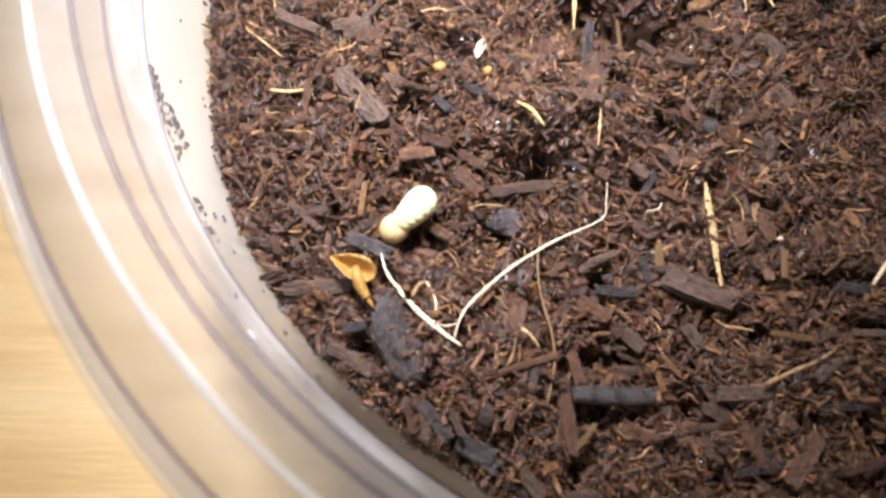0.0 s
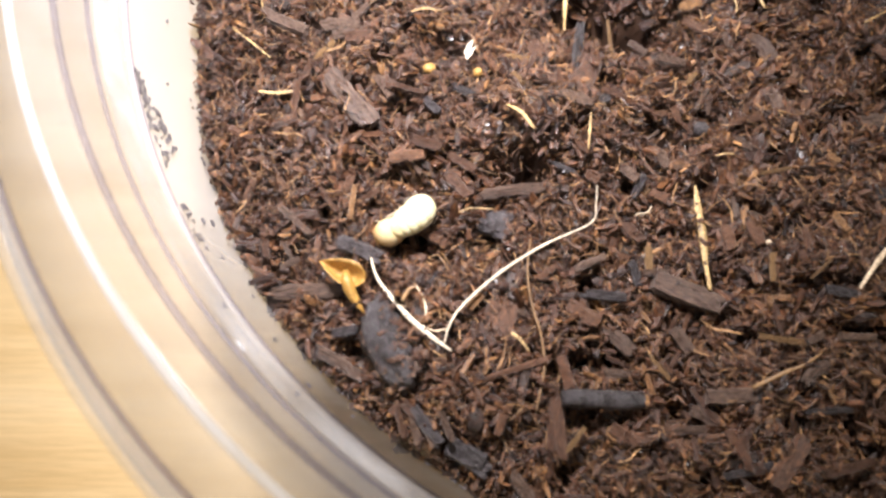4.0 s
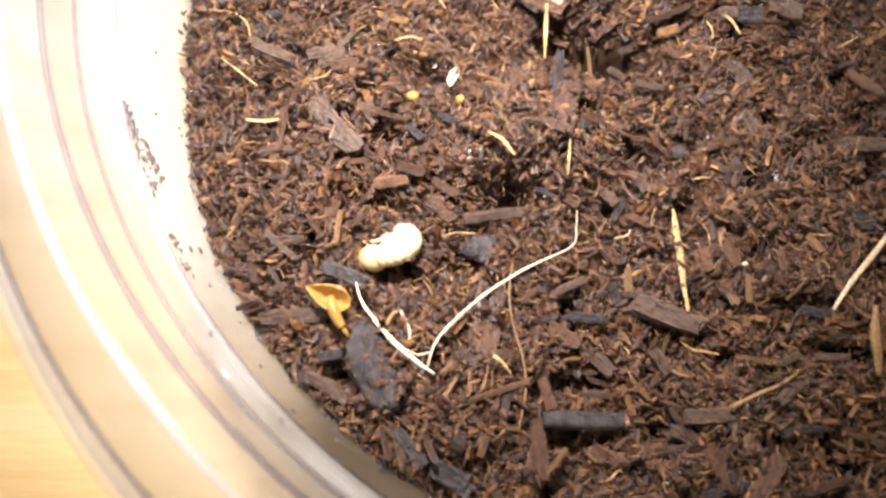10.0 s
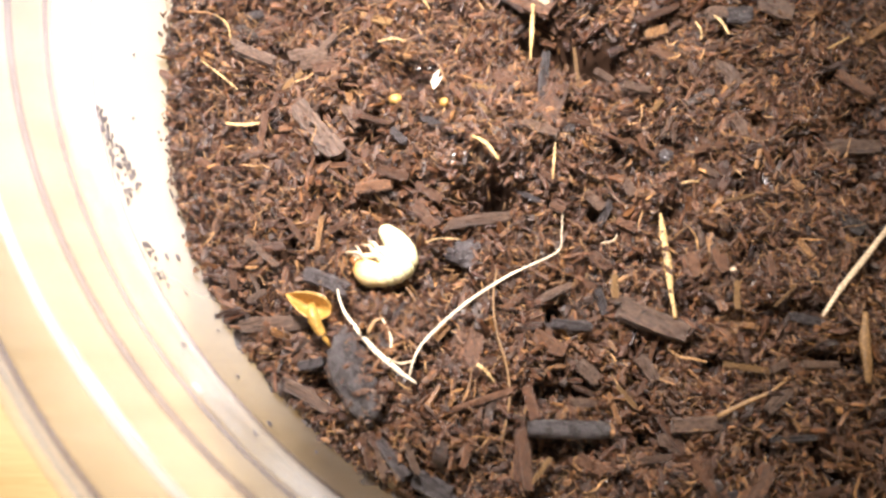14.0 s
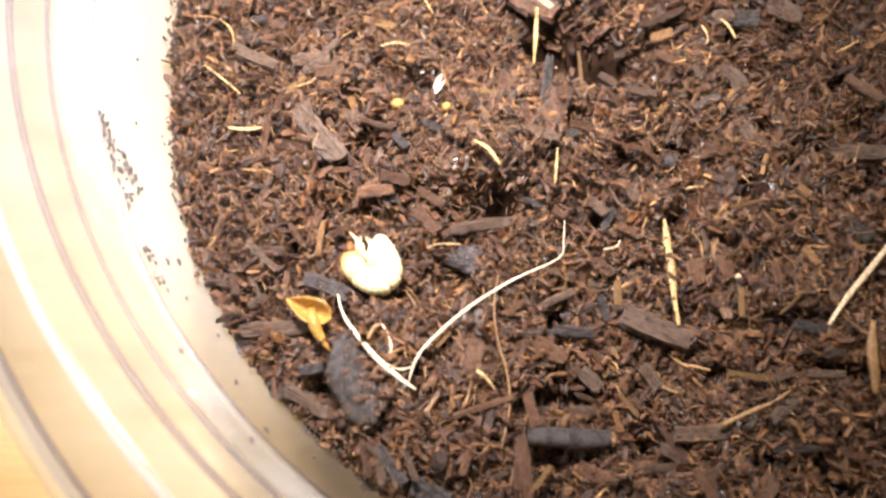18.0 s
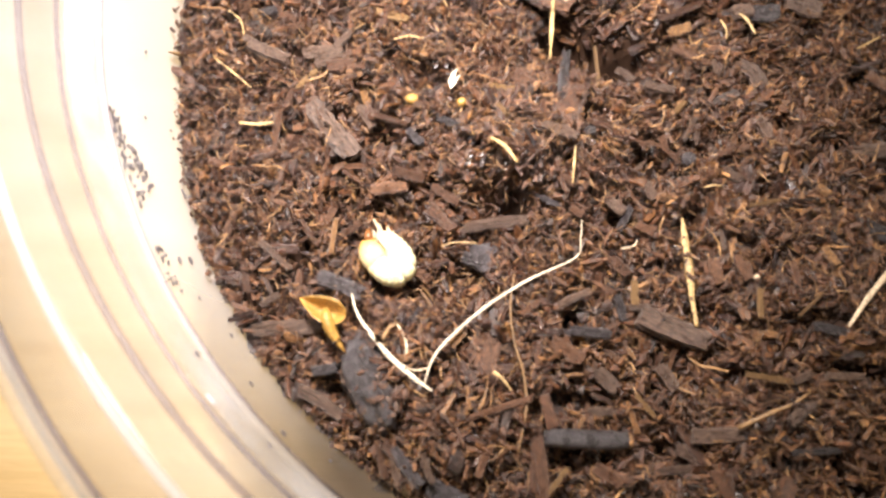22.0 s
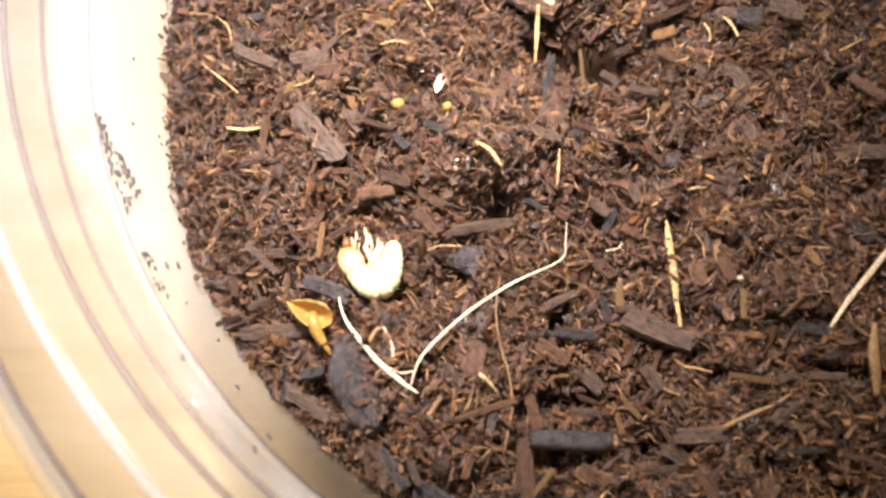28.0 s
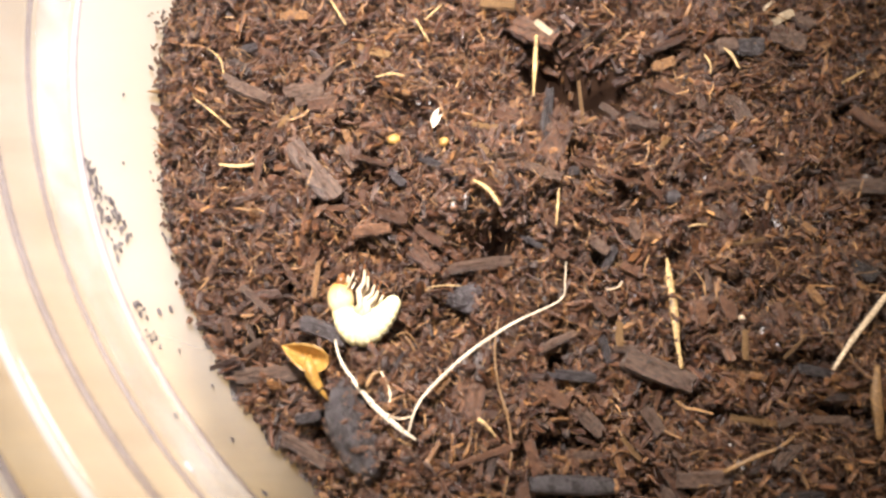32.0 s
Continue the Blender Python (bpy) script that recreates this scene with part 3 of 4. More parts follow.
x, y, rng = spread(29000, 12, 0.06)
n = len(x)
length = np.clip(rng.lognormal(math.log(0.085), 0.40, n), 0.04, 0.20)
width = np.clip(length * rng.uniform(0.16, 0.48, n), 0.014, 0.05)
thick = np.maximum(width * rng.uniform(0.3, 0.9, n), 0.012)
rot = turns(rng.random(n) * 6.28, rng.normal(0, 0.7, n), rng.normal(0, 0.9, n))
z = lie(x, y) + rng.uniform(-0.10, 0.10, n)
scatter("bark_shreds", SHREDS, np.stack([x, y, z], -1), np.stack([length, width, thick], -1), rot, M_SHRED, "bark shreds", "short damp shreds of bark between the chips")

x, y, rng = spread(16000, 13, 0.03)
n = len(x)
d = rng.lognormal(math.log(0.030), 0.45, n)
rot = turns(rng.random(n) * 6.28, rng.normal(0, 0.6, n), rng.normal(0, 0.6, n))
scatter("soil_crumbs", GRAINS, np.stack([x, y, lie(x, y) + rng.uniform(-0.08, 0.10, n)], -1), np.stack([d * 1.6, d, d * 0.8], -1), rot, M_CRUMB, "soil crumbs", "fine dark soil crumbs")

x, y, rng = spread(30000, 17, 0.05)
n = len(x)
length = rng.lognormal(math.log(0.12), 0.45, n)
rot = turns(rng.random(n) * 6.28, rng.normal(0, 0.6, n), rng.normal(0, 0.5, n))
scatter("wood_fibres", SLIVERS, np.stack([x, y, lie(x, y) + rng.uniform(-0.06, 0.12, n)], -1), np.stack([length, length, length], -1), rot, M_FIBRE, "wood fibres", "thin brown wood fibres")

# tiny pale grains added in place of the wet glints on the chips
x, y, rng = spread(420, 19, 0.1)
n = len(x)
d = rng.lognormal(math.log(0.006), 0.4, n)
rot = turns(rng.random(n) * 6.28, rng.normal(0, 0.6, n), rng.normal(0, 0.6, n))
scatter("sand_grains", GRAINS, np.stack([x, y, lie(x, y) + rng.uniform(0.02, 0.07, n)], -1), np.stack([d * 1.2, d, d], -1), rot, M_GLINT, "sand grains", "tiny pale grains that stand for wet glints on soil")

# crumbs and shreds heaped unevenly against the wall of the cup
rng = np.random.default_rng(29)
n = 8500
a = rng.uniform(0, 2 * math.pi, n)
up = np.minimum(rng.exponential(0.08, n), 0.34) * (0.25 + 1.0 * np.clip(value_noise(a * 14, a * 0, 31) + 0.5, 0, 1) + 1.6 * np.clip(value_noise(a * 31, a * 0, 37) - 0.1, 0, 1))
r = 5.775 + 0.085 * up - rng.uniform(0, 0.07, n)
x, y = AX + r * np.cos(a), AY + r * np.sin(a)
d = rng.lognormal(math.log(0.05), 0.45, n) * np.where(up > 0.1, 0.6, 1.0)
rot = turns(a + 1.57 + rng.normal(0, 0.7, n), rng.normal(0, 0.6, n), rng.normal(0, 0.6, n))
scatter("wall_crumbs", GRAINS, np.stack([x, y, up - 0.31 + rim_rise(a)], -1), np.stack([d * 1.7, d * 0.9, d * 0.7], -1), rot, M_CRUMB, "soil crumbs", "ragged edge of soil crumbs against the plastic")

# larger shreds that stick out over the edge, in uneven tufts
n = 1100
a = rng.uniform(0, 2 * math.pi, n)
keep = rng.random(n) < 0.15 + 1.8 * np.clip(value_noise(a * 19, a * 0, 53) + 0.1, 0, 1)
a = a[keep]
n = len(a)
up = rng.uniform(-0.05, 0.26, n) * rng.random(n)
r = 5.735 + 0.085 * up - rng.uniform(0, 0.08, n)
d = rng.lognormal(math.log(0.15), 0.35, n)
rot = turns(a + rng.normal(0, 0.9, n), rng.normal(-0.5, 0.35, n), rng.normal(0, 0.6, n))
scatter("edge_shreds", SHAPES, np.stack([AX + r * np.cos(a), AY + r * np.sin(a), up - 0.22 + rim_rise(a)], -1), np.stack([d, d * 0.28, d * 0.16], -1), rot, M_LOOSE, "bark shreds", "bark shreds in tufts along the soil's edge")

CHIP_MESHES = {}
LOOK = {"grey": "grey-brown flat bark chip on the soil", "brown": "dark brown bark chip on the soil", "red": "reddish brown wood splinter on the soil", "tan": "tan wood splinter on the soil",
        "pale": "pale cream wood flake on the soil", "slate": "blue-grey damp bark chip on the soil", "orange": "orange wood splinter on the soil", "straw": "dry straw piece on the soil"}
chip_count = 0


def lay_chip(x, y, length, width, angle, kind, lift=0.075, tip=0.0):
    """One chip lying on the soil, its long side turned by angle."""
    global chip_count
    chip_count += 1
    key = (kind, chip_count % 6)
    if key not in CHIP_MESHES:
        v, q = chip_shape(300 + 7 * len(CHIP_MESHES), 0.16, 10, 9, 0.11)
        me = big_mesh("bark_chip", v, q, False)
        me.materials.append(CHIP[kind])
        CHIP_MESHES[key] = me
    ob = new("bark_chip" if kind in ("grey", "brown", "slate") else "wood_splinter", CHIP_MESHES[key])
    thick = min(0.4 * width + 0.02, 0.10)
    z = float(rest(x, y) + 0.7 * hollow(x, y)) + lift
    ob.matrix_world = pose(x * CM, y * CM, z * CM, 0, tip, angle) @ Matrix.Diagonal((length * CM * 1.04, width * CM, thick * CM, 1))
    return tagged(ob, LOOK[kind], "bark chip" if kind in ("grey", "brown", "slate") else "wood splinter", "chips on the soil")


def strand(name, label, category, points, widths, kind, flat=0.55):
    """A root, stalk or straw along points in cm."""
    pts, wid = [], []
    for k in range(len(points) - 1):
        p0, p1, p2, p3 = (np.array(points[max(0, min(len(points) - 1, k + d))]) for d in (-1, 0, 1, 2))
        for s in range(4):
            t = s / 4
            pts.append(0.5 * (2 * p1 + (p2 - p0) * t + (2 * p0 - 5 * p1 + 4 * p2 - p3) * t * t + (3 * p1 - p0 - 3 * p2 + p3) * t ** 3))
            wid.append(widths[k] * (1 - t) + widths[k + 1] * t)
    pts.append(np.array(points[-1]))
    wid.append(widths[-1])
    r = random.Random(len(pts) + int(abs(points[0][0]) * 100))
    pts = [np.array((p[0], p[1], max(p[2] + 0.05, float(rest(p[0], p[1])) + 0.085))) for p in pts]
    for _ in range(2):
        pts = [pts[0]] + [np.array((b[0], b[1], max(b[2], 0.5 * (a[2] + c[2])))) for a, b, c in zip(pts, pts[1:], pts[2:])] + [pts[-1]]
    bm = tube([Vector(p) for p in pts], [w * 0.5 * r.uniform(0.88, 1.12) for w in wid], 9, flat)
    for vert in bm.verts:
        vert.co += Vector((r.uniform(-1, 1), r.uniform(-1, 1), r.uniform(-1, 1))) * 0.00002
    ob = part(name, bm, WOOD[kind])
    return tagged(ob, label, category)


def specks_on(name, places):
    """Dark soil specks stuck to the last laid strand of that name: places and sizes in cm."""
    ob = [o for o in bpy.data.objects if o.name.split(".")[0] == name][0]
    for k, (x, y, z, size) in enumerate(places):
        bm = bmesh.new()
        bmesh.ops.create_icosphere(bm, subdivisions=2, radius=0.5)
        for p in bm.verts:
            q = p.co.copy()
            p.co = Vector((q.x * 1.7, q.y, q.z * 0.45)) * (1 + 0.7 * noise.noise(q * 3 + Vector((k * 5.1, 0, 0)))) * size * CM
        part("soil_speck", bm, WOOD["brown"], ob, "", pose(x * CM, y * CM, z * CM, 0, 0, 57 * k))


# chips that can be told apart, set down where they lie (cm and degrees)
lay_chip(-1.05, 3.42, 0.70, 0.23, -49, "grey")
lay_chip(-1.63, 3.44, 0.47, 0.09, -91, "brown")
lay_chip(-1.53, 3.82, 0.26, 0.08, -114, "brown")
lay_chip(-1.37, 4.05, 0.30, 0.06, 45, "tan")
lay_chip(-1.76, 4.31, 0.47, 0.14, -28, "grey")
lay_chip(-1.11, 4.26, 0.34, 0.15, 10, "grey")
lay_chip(-0.99, 4.17, 0.28, 0.15, 11, "brown")
lay_chip(-0.46, 2.84, 0.34, 0.13, 12, "red", 0.11)
lay_chip(-0.72, 3.56, 0.27, 0.10, -55, "grey")
lay_chip(0.69, 3.87, 0.30, 0.06, -8, "tan")
lay_chip(0.65, 3.55, 0.16, 0.06, -55, "tan")
lay_chip(1.30, 4.00, 0.55, 0.10, -98, "slate")
lay_chip(1.32, 3.59, 0.54, 0.23, -113, "brown")
lay_chip(3.33, 4.19, 0.35, 0.19, -50, "grey")
lay_chip(3.39, 3.57, 0.29, 0.15, -60, "grey")
lay_chip(4.52, 3.31, 0.58, 0.16, 5, "grey")
lay_chip(4.63, 3.99, 0.39, 0.11, -43, "brown")
lay_chip(4.92, 4.60, 0.44, 0.09, 32, "orange")
lay_chip(-0.99, 2.34, 0.34, 0.06, -97, "orange", 0.13)
lay_chip(0.60, 2.49, 0.60, 0.12, 10, "grey")
lay_chip(1.87, 2.55, 0.27, 0.08, 62, "slate")
lay_chip(1.94, 1.81, 0.24, 0.07, -91, "tan")
lay_chip(2.27, 1.47, 0.68, 0.23, -26, "grey")
lay_chip(1.34, 1.74, 0.32, 0.09, 26, "grey")
lay_chip(1.46, 1.41, 0.36, 0.10, -9, "slate")
lay_chip(3.63, 1.43, 0.26, 0.10, -7, "slate")
lay_chip(4.27, 2.38, 0.22, 0.15, -31, "slate")
lay_chip(-1.40, 1.44, 0.61, 0.15, 7, "grey")
lay_chip(-0.90, 1.83, 0.42, 0.17, -18, "slate")
lay_chip(-1.06, 0.75, 0.52, 0.13, -30, "grey")
lay_chip(0.48, 1.22, 0.55, 0.29, -86, "brown")
lay_chip(0.52, 0.67, 0.75, 0.06, 19, "red")
lay_chip(1.04, 0.68, 0.30, 0.12, -82, "red")
lay_chip(0.93, 0.28, 0.57, 0.09, -94, "brown")
lay_chip(2.59, 0.49, 0.47, 0.15, 0, "grey")
lay_chip(3.31, 0.70, 0.36, 0.12, 38, "grey")
lay_chip(2.99, -0.10, 0.47, 0.17, 57, "brown")
lay_chip(2.63, -0.01, 0.32, 0.10, -84, "brown")
lay_chip(2.65, -0.17, 0.43, 0.08, 14, "slate")
lay_chip(3.40, 0.51, 0.21, 0.04, -65, "orange")
lay_chip(1.86, 0.64, 0.29, 0.06, -77, "orange")
lay_chip(1.99, 0.75, 0.24, 0.05, -53, "tan")
lay_chip(1.70, 4.29, 0.46, 0.04, -89, "tan")
lay_chip(2.53, 3.77, 0.16, 0.06, -130, "tan")
lay_chip(0.22, 1.33, 0.18, 0.09, -128, "orange")
lay_chip(3.06, 1.68, 0.28, 0.05, -95, "tan")
lay_chip(3.67, 1.00, 0.34, 0.07, -3, "grey")
lay_chip(3.11, 0.99, 0.48, 0.06, -9, "tan")
lay_chip(-0.22, 2.02, 0.39, 0.10, -29, "brown")
lay_chip(1.36, 2.56, 0.14, 0.10, -29, "brown")
lay_chip(2.08, 2.46, 0.18, 0.12, -38, "red")
lay_chip(2.72, 2.01, 0.24, 0.12, -90, "red")
lay_chip(2.98, 2.01, 0.16, 0.10, -79, "red")
lay_chip(2.38, 0.41, 0.38, 0.10, -56, "brown")
lay_chip(1.78, 2.13, 0.32, 0.13, -44, "brown")
lay_chip(0.06, 2.52, 0.32, 0.14, -44, "brown")
lay_chip(1.58, 0.13, 0.25, 0.13, -37, "brown")
lay_chip(1.76, 2.68, 0.22, 0.11, -32, "grey")
lay_chip(2.67, 4.35, 0.41, 0.09, -31, "brown")
lay_chip(-1.54, 2.12, 0.39, 0.08, -41, "grey")
lay_chip(-1.86, 1.95, 0.30, 0.08, -75, "brown")
lay_chip(-1.56, 1.69, 0.19, 0.07, 37, "grey")
lay_chip(-1.01, 1.05, 0.22, 0.10, 14, "slate")
lay_chip(-0.23, 0.20, 0.38, 0.11, -52, "slate")
lay_chip(0.14, -0.09, 0.40, 0.17, -29, "slate")
lay_chip(-0.28, 0.25, 0.39, 0.11, -38, "brown")
lay_chip(0.62, -0.31, 0.31, 0.12, -51, "grey")
lay_chip(1.57, 1.00, 0.34, 0.15, -38, "grey")
lay_chip(2.18, 1.00, 0.26, 0.13, -57, "grey")
lay_chip(1.24, 1.24, 0.32, 0.14, -30, "brown")
lay_chip(2.36, 4.05, 0.32, 0.11, -18, "grey")
lay_chip(2.00, 4.19, 0.21, 0.09, -33, "grey")
lay_chip(0.91, 4.00, 0.25, 0.13, -24, "brown")
lay_chip(0.12, 3.50, 0.25, 0.09, -23, "slate")
lay_chip(-0.21, 3.33, 0.21, 0.09, -45, "slate")
lay_chip(-0.26, 2.97, 0.30, 0.11, -15, "brown")
lay_chip(1.80, 1.67, 0.24, 0.09, -72, "slate")
lay_chip(3.24, 2.70, 0.29, 0.04, 10, "tan")
lay_chip(3.52, 1.70, 0.43, 0.03, -140, "tan")
lay_chip(-0.46, 3.50, 0.37, 0.07, -15, "brown")
lay_chip(-0.85, 2.41, 0.25, 0.08, 28, "brown")
lay_chip(2.25, 0.18, 0.37, 0.08, 8, "grey")
lay_chip(3.53, -0.15, 0.43, 0.09, 13, "brown")
lay_chip(3.94, 0.29, 0.32, 0.10, -18, "brown")
lay_chip(3.39, 0.35, 0.40, 0.06, 1, "slate")
lay_chip(-1.34, 5.18, 0.27, 0.11, 3, "orange")
lay_chip(-0.49, 4.84, 0.35, 0.09, -19, "tan")
lay_chip(-1.21, 4.35, 0.38, 0.15, 10, "grey")
lay_chip(-1.00, 4.51, 0.24, 0.08, 45, "grey")
lay_chip(-1.87, 4.37, 0.39, 0.09, -37, "grey")
lay_chip(0.83, 5.38, 0.36, 0.14, -9, "tan")
lay_chip(1.24, 5.19, 0.53, 0.30, -21, "brown")
lay_chip(1.35, 5.18, 0.23, 0.08, -39, "pale")
lay_chip(2.62, 4.92, 0.51, 0.08, 23, "brown")
lay_chip(2.60, 4.70, 0.23, 0.12, 13, "orange")
lay_chip(3.24, 4.84, 0.22, 0.18, 21, "grey")
lay_chip(3.91, 5.21, 0.26, 0.10, 29, "pale")
lay_chip(3.73, 5.30, 0.16, 0.04, 40, "pale")
lay_chip(3.50, 4.85, 0.27, 0.20, 3, "slate")
lay_chip(3.94, 4.98, 0.36, 0.23, -13, "grey")
lay_chip(4.15, 5.21, 0.26, 0.16, -54, "grey")
lay_chip(4.38, 4.94, 0.21, 0.08, 15, "orange")
lay_chip(-1.64, 4.80, 0.27, 0.08, -22, "brown")
lay_chip(-1.80, 4.82, 0.16, 0.10, 25, "slate")
lay_chip(2.37, 0.30, 0.27, 0.12, -29, "grey")
lay_chip(2.56, 0.03, 0.32, 0.09, -66, "red")
lay_chip(3.30, 0.99, 0.18, 0.07, 22, "grey")
lay_chip(0.14, -0.04, 0.31, 0.19, -31, "slate")
lay_chip(-0.05, 0.19, 0.26, 0.07, -67, "grey")
lay_chip(-0.22, 0.12, 0.24, 0.07, -61, "grey")
lay_chip(-0.33, 0.16, 0.26, 0.09, -78, "grey")
lay_chip(-0.46, 0.25, 0.32, 0.08, -74, "brown")
lay_chip(0.97, 0.19, 0.50, 0.11, -87, "brown")
lay_chip(1.09, 0.06, 0.33, 0.05, 49, "tan")
lay_chip(0.68, -0.34, 0.28, 0.09, -23, "brown")
lay_chip(0.47, 0.28, 0.33, 0.08, 68, "red")
lay_chip(1.50, 0.13, 0.15, 0.12, -31, "orange")
lay_chip(2.13, 2.84, 0.19, 0.11, -54, "grey")
lay_chip(2.98, 3.02, 0.20, 0.11, -39, "grey")
lay_chip(3.82, 2.83, 0.13, 0.08, -47, "orange")
lay_chip(2.94, 2.04, 0.25, 0.09, -75, "red")
lay_chip(3.41, 1.95, 0.24, 0.07, -85, "red")
lay_chip(3.80, 2.16, 0.20, 0.09, -55, "orange")
# roots, stalks and straws
strand("rootlet", "pale flat root fibre with dark specks", "root", [(-0.79, 1.78, 0.04), (-0.70, 1.52, 0.07), (-0.42, 1.17, 0.16), (-0.17, 0.95, 0.21), (-0.01, 0.84, 0.21)], [0.015, 0.030, 0.057, 0.049, 0.015], "white")
strand("rootlet", "long thin pale bent root on the soil", "root", [(-0.08, 0.89, 0.21), (0.03, 1.19, 0.18), (0.45, 1.60, 0.10), (0.90, 1.90, 0.04), (1.34, 2.11, 0.07), (1.39, 2.29, 0.11), (1.40, 2.46, 0.16)], [0.012, 0.026, 0.034, 0.025, 0.016, 0.013, 0.010], "white")
strand("rootlet", "thin tan winding root fibre", "root", [(0.76, 1.97, 0.01), (0.71, 1.63, 0.07), (0.74, 1.30, 0.08), (0.81, 1.05, 0.07), (0.84, 0.76, 0.06), (0.80, 0.53, 0.07), (0.75, 0.32, 0.08)], [0.013, 0.020, 0.023, 0.023, 0.023, 0.020, 0.013], "tan")
strand("plant_stalk", "dry straw-coloured stalk with dark specks", "stalk", [(2.42, 2.54, 0.00), (2.43, 2.31, -0.01), (2.45, 2.01, -0.02), (2.45, 1.72, -0.02), (2.47, 1.47, -0.02)], [0.024, 0.073, 0.085, 0.049, 0.036], "straw")
strand("plant_stalk", "pale whitish straight plant stalk", "stalk", [(3.72, 1.43, 0.28), (3.94, 1.70, 0.28), (4.25, 2.00, 0.22), (4.74, 2.49, 0.13)], [0.028, 0.053, 0.057, 0.049], "pale")
strand("root_hair", "short thin pale root hair on soil", "root", [(-0.47, 1.30, 0.14), (-0.42, 1.40, 0.12), (-0.35, 1.44, 0.12)], [0.036, 0.040, 0.028], "tan")
strand("root_hair", "short thin pale root hair on soil", "root", [(-0.34, 1.44, 0.12), (-0.28, 1.34, 0.15), (-0.25, 1.25, 0.17), (-0.25, 1.17, 0.18), (-0.28, 1.11, 0.19)], [0.016, 0.016, 0.020, 0.016, 0.012], "pale")
strand("root_hair", "short thin pale root hair on soil", "root", [(-0.28, 1.07, 0.19), (-0.17, 1.02, 0.20), (-0.06, 1.04, 0.20)], [0.016, 0.016, 0.016], "pale")
strand("straw_piece", "small dry yellow straw piece on soil", "straw", [(-1.99, 3.49, 0.10), (-1.82, 3.47, 0.10), (-1.64, 3.49, 0.10)], [0.024, 0.045, 0.036], "straw")
strand("straw_piece", "small dry yellow straw piece on soil", "straw", [(-2.32, 4.23, 0.10), (-2.11, 4.06, 0.10), (-1.90, 3.88, 0.10)], [0.012, 0.020, 0.012], "straw")
strand("straw_piece", "small dry yellow straw piece on soil", "straw", [(-2.22, 4.79, 0.10), (-2.08, 4.67, 0.10), (-2.03, 4.49, 0.10)], [0.012, 0.024, 0.012], "straw")
strand("straw_piece", "small dry yellow straw piece on soil", "straw", [(-0.46, 4.45, 0.11), (-0.30, 4.49, 0.11), (-0.14, 4.46, 0.11)], [0.012, 0.028, 0.012], "straw")
strand("straw_piece", "small dry yellow straw piece on soil", "straw", [(0.51, 3.22, 0.37), (0.65, 3.11, 0.42), (0.77, 2.94, 0.41)], [0.016, 0.049, 0.016], "straw")
strand("straw_piece", "small dry yellow straw piece on soil", "straw", [(1.25, 5.03, -0.03), (1.22, 4.66, -0.04), (1.17, 4.23, 0.08)], [0.040, 0.045, 0.020], "straw")
strand("straw_piece", "small dry yellow straw piece on soil", "straw", [(1.32, 3.11, 0.43), (1.31, 2.95, 0.38), (1.30, 2.78, 0.31)], [0.016, 0.028, 0.016], "straw")
strand("straw_piece", "small dry yellow straw piece on soil", "straw", [(2.65, 2.85, 0.03), (2.74, 2.87, 0.03), (2.84, 2.87, 0.03)], [0.012, 0.020, 0.012], "straw")
strand("straw_piece", "small dry yellow straw piece on soil", "straw", [(3.18, 4.81, 0.10), (3.27, 4.71, 0.10), (3.33, 4.55, 0.10)], [0.020, 0.040, 0.012], "straw")
strand("straw_piece", "small dry yellow straw piece on soil", "straw", [(2.98, 4.72, 0.10), (3.03, 4.61, 0.10), (3.02, 4.49, 0.10)], [0.016, 0.024, 0.012], "straw")
strand("straw_piece", "small dry yellow straw piece on soil", "straw", [(4.37, 4.38, 0.10), (4.50, 4.45, 0.10), (4.64, 4.53, 0.10)], [0.012, 0.020, 0.012], "straw")
strand("straw_piece", "dull flat straw blade on soil", "straw", [(4.12, 1.47, 0.29), (4.06, 1.20, 0.29), (4.06, 0.99, 0.27), (4.05, 0.82, 0.24)], [0.045, 0.105, 0.095, 0.045], "tan")
strand("root_hair", "short thin pale root hair on soil", "root", [(2.74, 0.55, 0.02), (3.04, 0.69, 0.09), (3.19, 0.75, 0.13), (3.34, 0.86, 0.17)], [0.045, 0.040, 0.028, 0.016], "tan")
strand("root_hair", "short thin pale root hair on soil", "root", [(1.80, 2.22, 0.02), (1.92, 2.25, 0.01), (1.96, 2.31, 0.01)], [0.012, 0.012, 0.012], "pale")
strand("straw_piece", "small dry yellow straw piece on soil", "straw", [(0.54, 1.02, 0.12), (0.62, 0.96, 0.11), (0.70, 0.86, 0.09)], [0.036, 0.036, 0.016], "straw")
strand("straw_piece", "small dry yellow straw piece on soil", "straw", [(-0.99, 5.44, 0.10), (-0.89, 5.26, 0.10), (-0.78, 5.07, 0.10)], [0.020, 0.024, 0.016], "straw")
strand("straw_piece", "small dry yellow straw piece on soil", "straw", [(-0.05, 5.15, 0.10), (0.03, 5.00, 0.09), (0.10, 4.87, 0.09)], [0.016, 0.020, 0.012], "straw")
strand("straw_piece", "small dry yellow straw piece on soil", "straw", [(0.05, 5.14, 0.09), (0.13, 5.22, 0.09), (0.23, 5.32, 0.09)], [0.016, 0.020, 0.016], "straw")
strand("straw_piece", "small dry yellow straw piece on soil", "straw", [(0.06, 2.21, 0.07), (0.18, 2.26, 0.05), (0.41, 2.27, -0.01)], [0.012, 0.012, 0.012], "straw")
specks_on("rootlet", [(-0.421, 1.163, 0.23, 0.018), (-0.251, 1.036, 0.27, 0.020), (-0.516, 1.292, 0.20, 0.020)])
